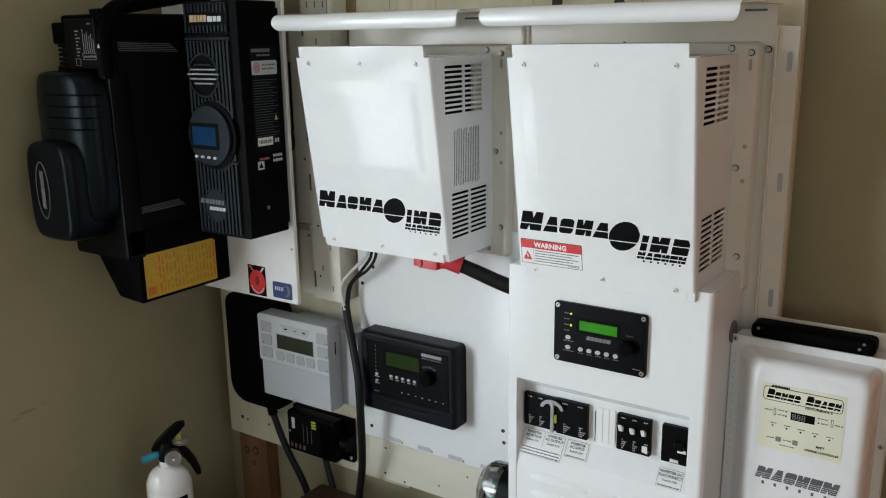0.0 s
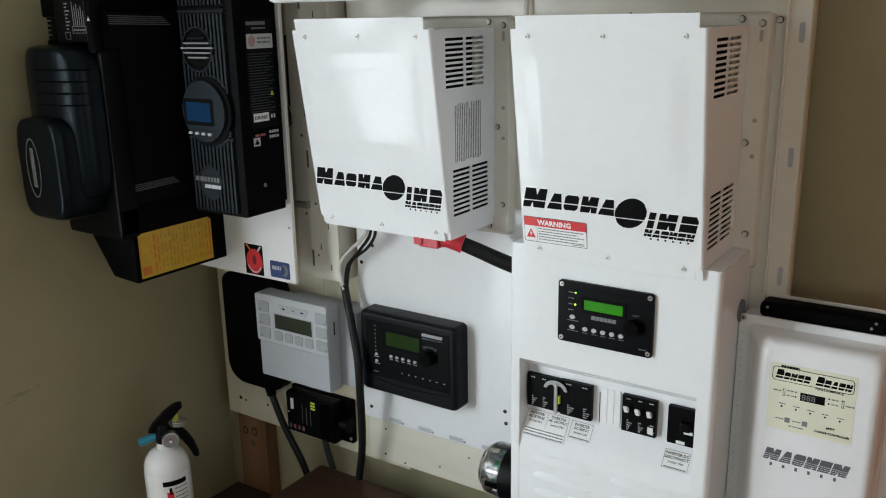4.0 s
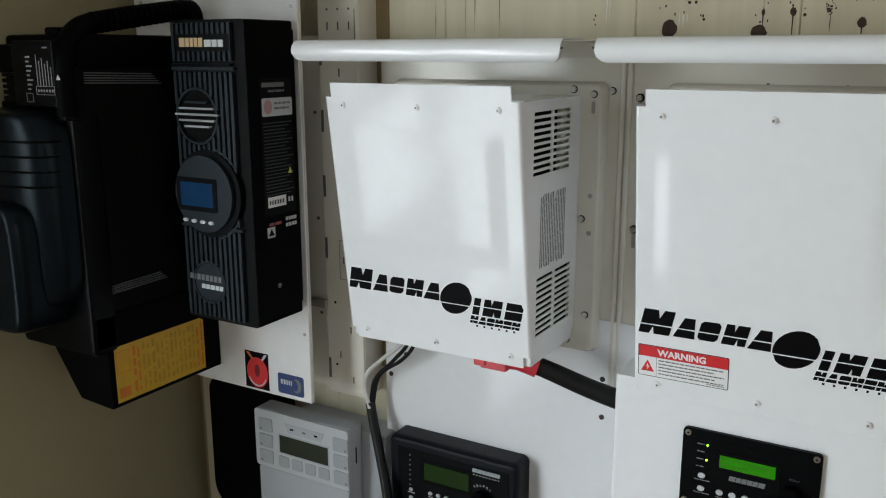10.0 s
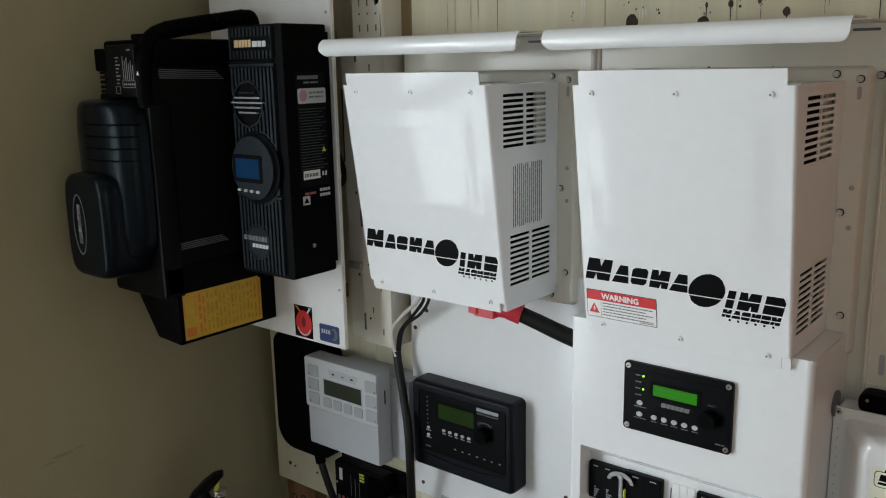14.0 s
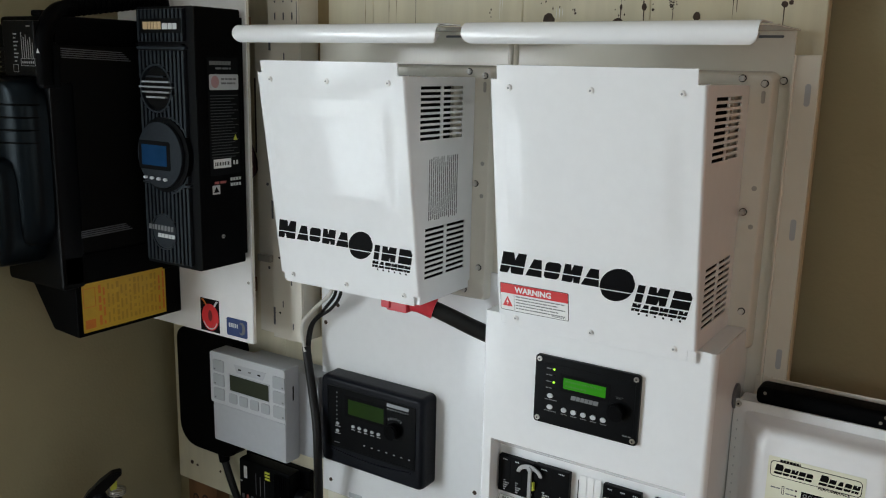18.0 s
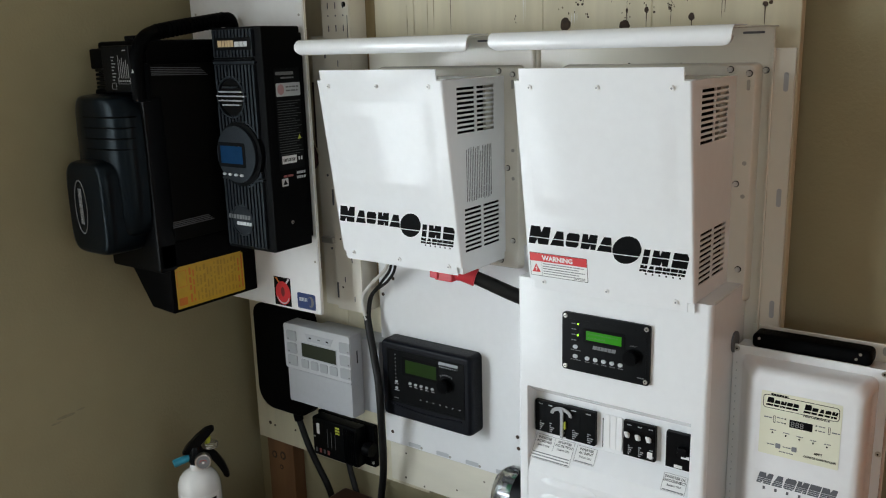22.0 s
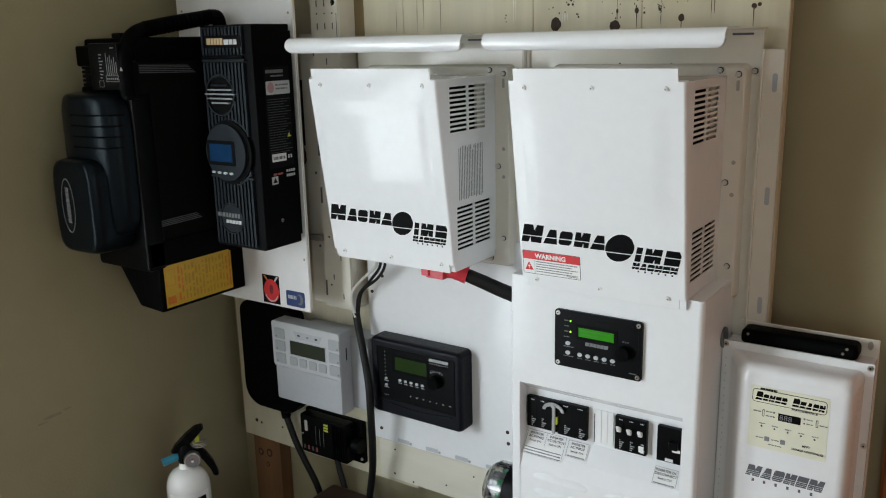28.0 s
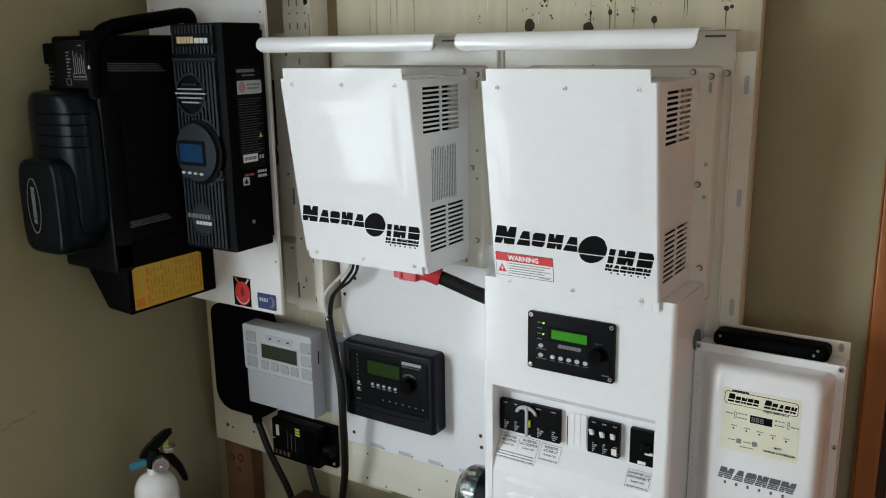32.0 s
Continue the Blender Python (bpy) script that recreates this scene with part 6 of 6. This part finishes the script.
mf2 = Plane((-0.2575, FACE, 0.8580), (1, 0, 0), (0, 0, 1))
for i, (shape, w) in enumerate(zip((NOTCHED, WEDGE, ROUNDED, NICKED, SLAB, NOTCHED), (0.0205, 0.0155, 0.0155, 0.0160, 0.0155, 0.0205))):
    a0 = sum((0.0205, 0.0155, 0.0155, 0.0160, 0.0155)[:i]) + i * 0.0014
    for lo, hi in ((0.0050, 0.0072), (0.0080, 0.0102), (0.0110, 0.0132), (0.0140, 0.0232)):
        pts = cut(cut([(a0 + w * p_ + 0.0046 * q_, 0.005 + 0.0182 * q_) for p_, q_ in shape], lo, True), hi, False)
        if len(pts) > 2:
            part("letter_block", mf2.poly(pts, 0, 0.0005), GREYINK, pk)
b = bmesh.new()
for i in range(6):
    mf2.rect(0.010 + i * 0.017, 0.0135 + i * 0.017, -0.004, 0.001, 0, 0.0005, b)
part("word_mark", b, GREYINK, pk)

# ---- fire extinguisher on its stand, brown chest ----
st = thing("low_stand", (-1.2, 1.1, 0), "low brown wooden stand below the board", "stand")
part("top", box(-1.50, -0.70, 0.90, 1.34, 0.355, 0.385, 0.004), BROWN, st)
for x, y in ((-1.46, 0.94), (-0.74, 0.94), (-1.46, 1.30), (-0.74, 1.30)):
    part("leg", box(x - 0.025, x + 0.025, y - 0.025, y + 0.025, 0, 0.3548, 0.003), BROWN, st)
ct = thing("brown_chest", (-0.95, 1.15, 0.385), "dark reddish brown wooden chest with a rounded lid", "chest")
part("body", box(-1.19, -0.72, 0.985, 1.315, 0.3852, 0.490, 0.006), BROWN, ct)
part("lid", box(-1.205, -0.715, 0.975, 1.325, 0.4902, 0.532, 0.014, 4), BROWN, ct)

EC = Vector((-1.338, 1.045, -0.008))
fe = thing("fire_extinguisher", (EC.x, EC.y, 0.385), "white fire extinguisher with black lever and teal nozzle", "fire extinguisher")


def lathe(prof, c, n=28):
    bm = bmesh.new()
    vs = [[bm.verts.new((c.x + r * math.cos(2 * math.pi * j / n), c.y + r * math.sin(2 * math.pi * j / n), z + c.z)) for j in range(n)] for r, z in prof]
    for a, d in zip(vs, vs[1:]):
        for j in range(n):
            bm.faces.new((a[j], a[(j + 1) % n], d[(j + 1) % n], d[j]))
    bm.faces.new(vs[0][::-1]), bm.faces.new(vs[-1])
    return bm


part("cylinder", lathe([(0.044, 0.3645), (0.050, 0.372), (0.050, 0.628), (0.0485, 0.643), (0.044, 0.656), (0.036, 0.667), (0.026, 0.674), (0.018, 0.678), (0.0165, 0.692)], EC), EXTWHITE, fe, "white enamelled cylinder")
view = Vector((1.38, -1.05, 0)).normalized()      # the way its gauge faces
rt = Vector((-view.y, view.x, 0))                  # to the gauge's right
fp_ = Plane(EC + Vector((0, 0, 0.70)), rt, (0, 0, 1))
part("valve", lathe([(0.0175, 0.6925), (0.0185, 0.70), (0.0175, 0.722), (0.012, 0.735)], EC, 20), SATIN, fe)


def flat(pts, d0, d1):
    bm = fp_.poly(pts, d0, d1)
    bmesh.ops.bevel(bm, geom=bm.edges[:], offset=0.002, segments=2, affect="EDGES", clamp_overlap=True)
    return bm


part("lever", flat([(-0.032, 0.020), (-0.022, 0.036), (0.004, 0.060), (0.026, 0.076), (0.044, 0.078), (0.046, 0.070), (0.030, 0.058), (0.014, 0.040), (0.002, 0.026), (-0.016, 0.018)], -0.010, 0.010), SATIN, fe, "black squeeze lever")
part("carry_handle", flat([(0.016, 0.022), (0.032, 0.024), (0.048, 0.008), (0.062, -0.016), (0.072, -0.047), (0.069, -0.056), (0.059, -0.053), (0.051, -0.026), (0.036, -0.002), (0.016, 0.010)], -0.009, 0.009), SATIN, fe, "black carrying handle")
g0 = EC + Vector((0, 0, 0.704)) + rt * 0.014
gp = Plane(g0, rt, (0, 0, 1))
part("gauge_rim", rod(g0 + view * 0.012, g0 + view * 0.030, 0.0190, n=24, bev=0.002), STEEL, fe, "steel pressure gauge")
part("gauge_face", gp.disc(0, 0, 0.0155, 0.0302, 0.0308, n=24), MIDGREY, fe)
part("gauge_hub", gp.disc(0, -0.001, 0.003, 0.0308, 0.0316, n=12), LABEL, fe)
part("gauge_arc", gp.poly([(-0.009, -0.001), (-0.0065, 0.006), (0.0065, 0.006), (0.009, -0.001), (0.007, -0.0005), (0.005, 0.004), (-0.005, 0.004), (-0.007, -0.0005)], 0.0308, 0.0311), FADEDRED, fe)
part("needle", gp.poly([(-0.001, 0), (0.001, 0), (0.0003, 0.009)], 0.0311, 0.0314), INK, fe)
part("nozzle_bore", rod(EC + Vector((0, 0, 0.6972)) - rt * 0.0515, EC + Vector((0, 0, 0.6968)) - rt * 0.0526, 0.006, n=14), DEEP, fe)
part("nozzle", rod(EC + Vector((0, 0, 0.708)) - rt * 0.014, EC + Vector((0, 0, 0.697)) - rt * 0.052, 0.0085, 0.0095, 16, bev=0.001), TEAL, fe, "teal plastic nozzle")
r0 = EC + Vector((0, 0, 0.728)) + rt * 0.034
for i in range(3):
    pts = [r0 + Vector((0, 0, i * 0.004)) + (rt * math.cos(a) + view * math.sin(a)) * 0.016 for a in (2 * math.pi * k / 12 for k in range(13))]
    part("pull_ring", sweep(pts, 0.0013, 6, 2), STEEL, fe)
part("tamper_tag", flat([(0.020, 0.034), (0.034, 0.036), (0.036, 0.056), (0.026, 0.052)], -0.002, 0.002), TAG, fe, "yellow-green tamper tag")
# wrapped instruction label
n = 14
for nm, mat, z0, z1, off, a0, a1 in (("label", LABEL, 0.50, 0.628, 0.0004, -58, 58), ("label_heading", INK, 0.606, 0.618, 0.0009, -14, 46), ("label_mark", REDPRINT, 0.572, 0.592, 0.0009, -6, 10), ("label_mark", INK, 0.585, 0.602, 0.0009, 0, 7)):
    bm = bmesh.new()
    base = math.atan2(view.y, view.x)
    lo, hi = [], []
    for i in range(n + 1):
        a = base + radians(a0 + (a1 - a0) * i / n)
        d = Vector((math.cos(a), math.sin(a), 0)) * (0.050 + off)
        lo.append(bm.verts.new(EC + d + Vector((0, 0, z0)))), hi.append(bm.verts.new(EC + d + Vector((0, 0, z1))))
    for i in range(n):
        bm.faces.new((lo[i], lo[i + 1], hi[i + 1], hi[i]))
    part(nm, bm, mat, fe)
for j in range(8):
    bm = bmesh.new()
    z = 0.597 - j * 0.010
    for k in range(6):
        a = base + radians(14 + k * 6)
        d, e = Vector((math.cos(a), math.sin(a), 0)) * 0.0509, Vector((math.cos(a + 0.075), math.sin(a + 0.075), 0)) * 0.0509
        bm.faces.new([bm.verts.new(EC + d + Vector((0, 0, z))), bm.verts.new(EC + e + Vector((0, 0, z))), bm.verts.new(EC + e + Vector((0, 0, z + 0.003))), bm.verts.new(EC + d + Vector((0, 0, z + 0.003)))])
    part("print", bm, DIMINK, fe)
fe.location = fe.location - rt * 0.018 + Vector((0, 0, 0.022))
fe.scale = (0.9, 0.9, 0.9)
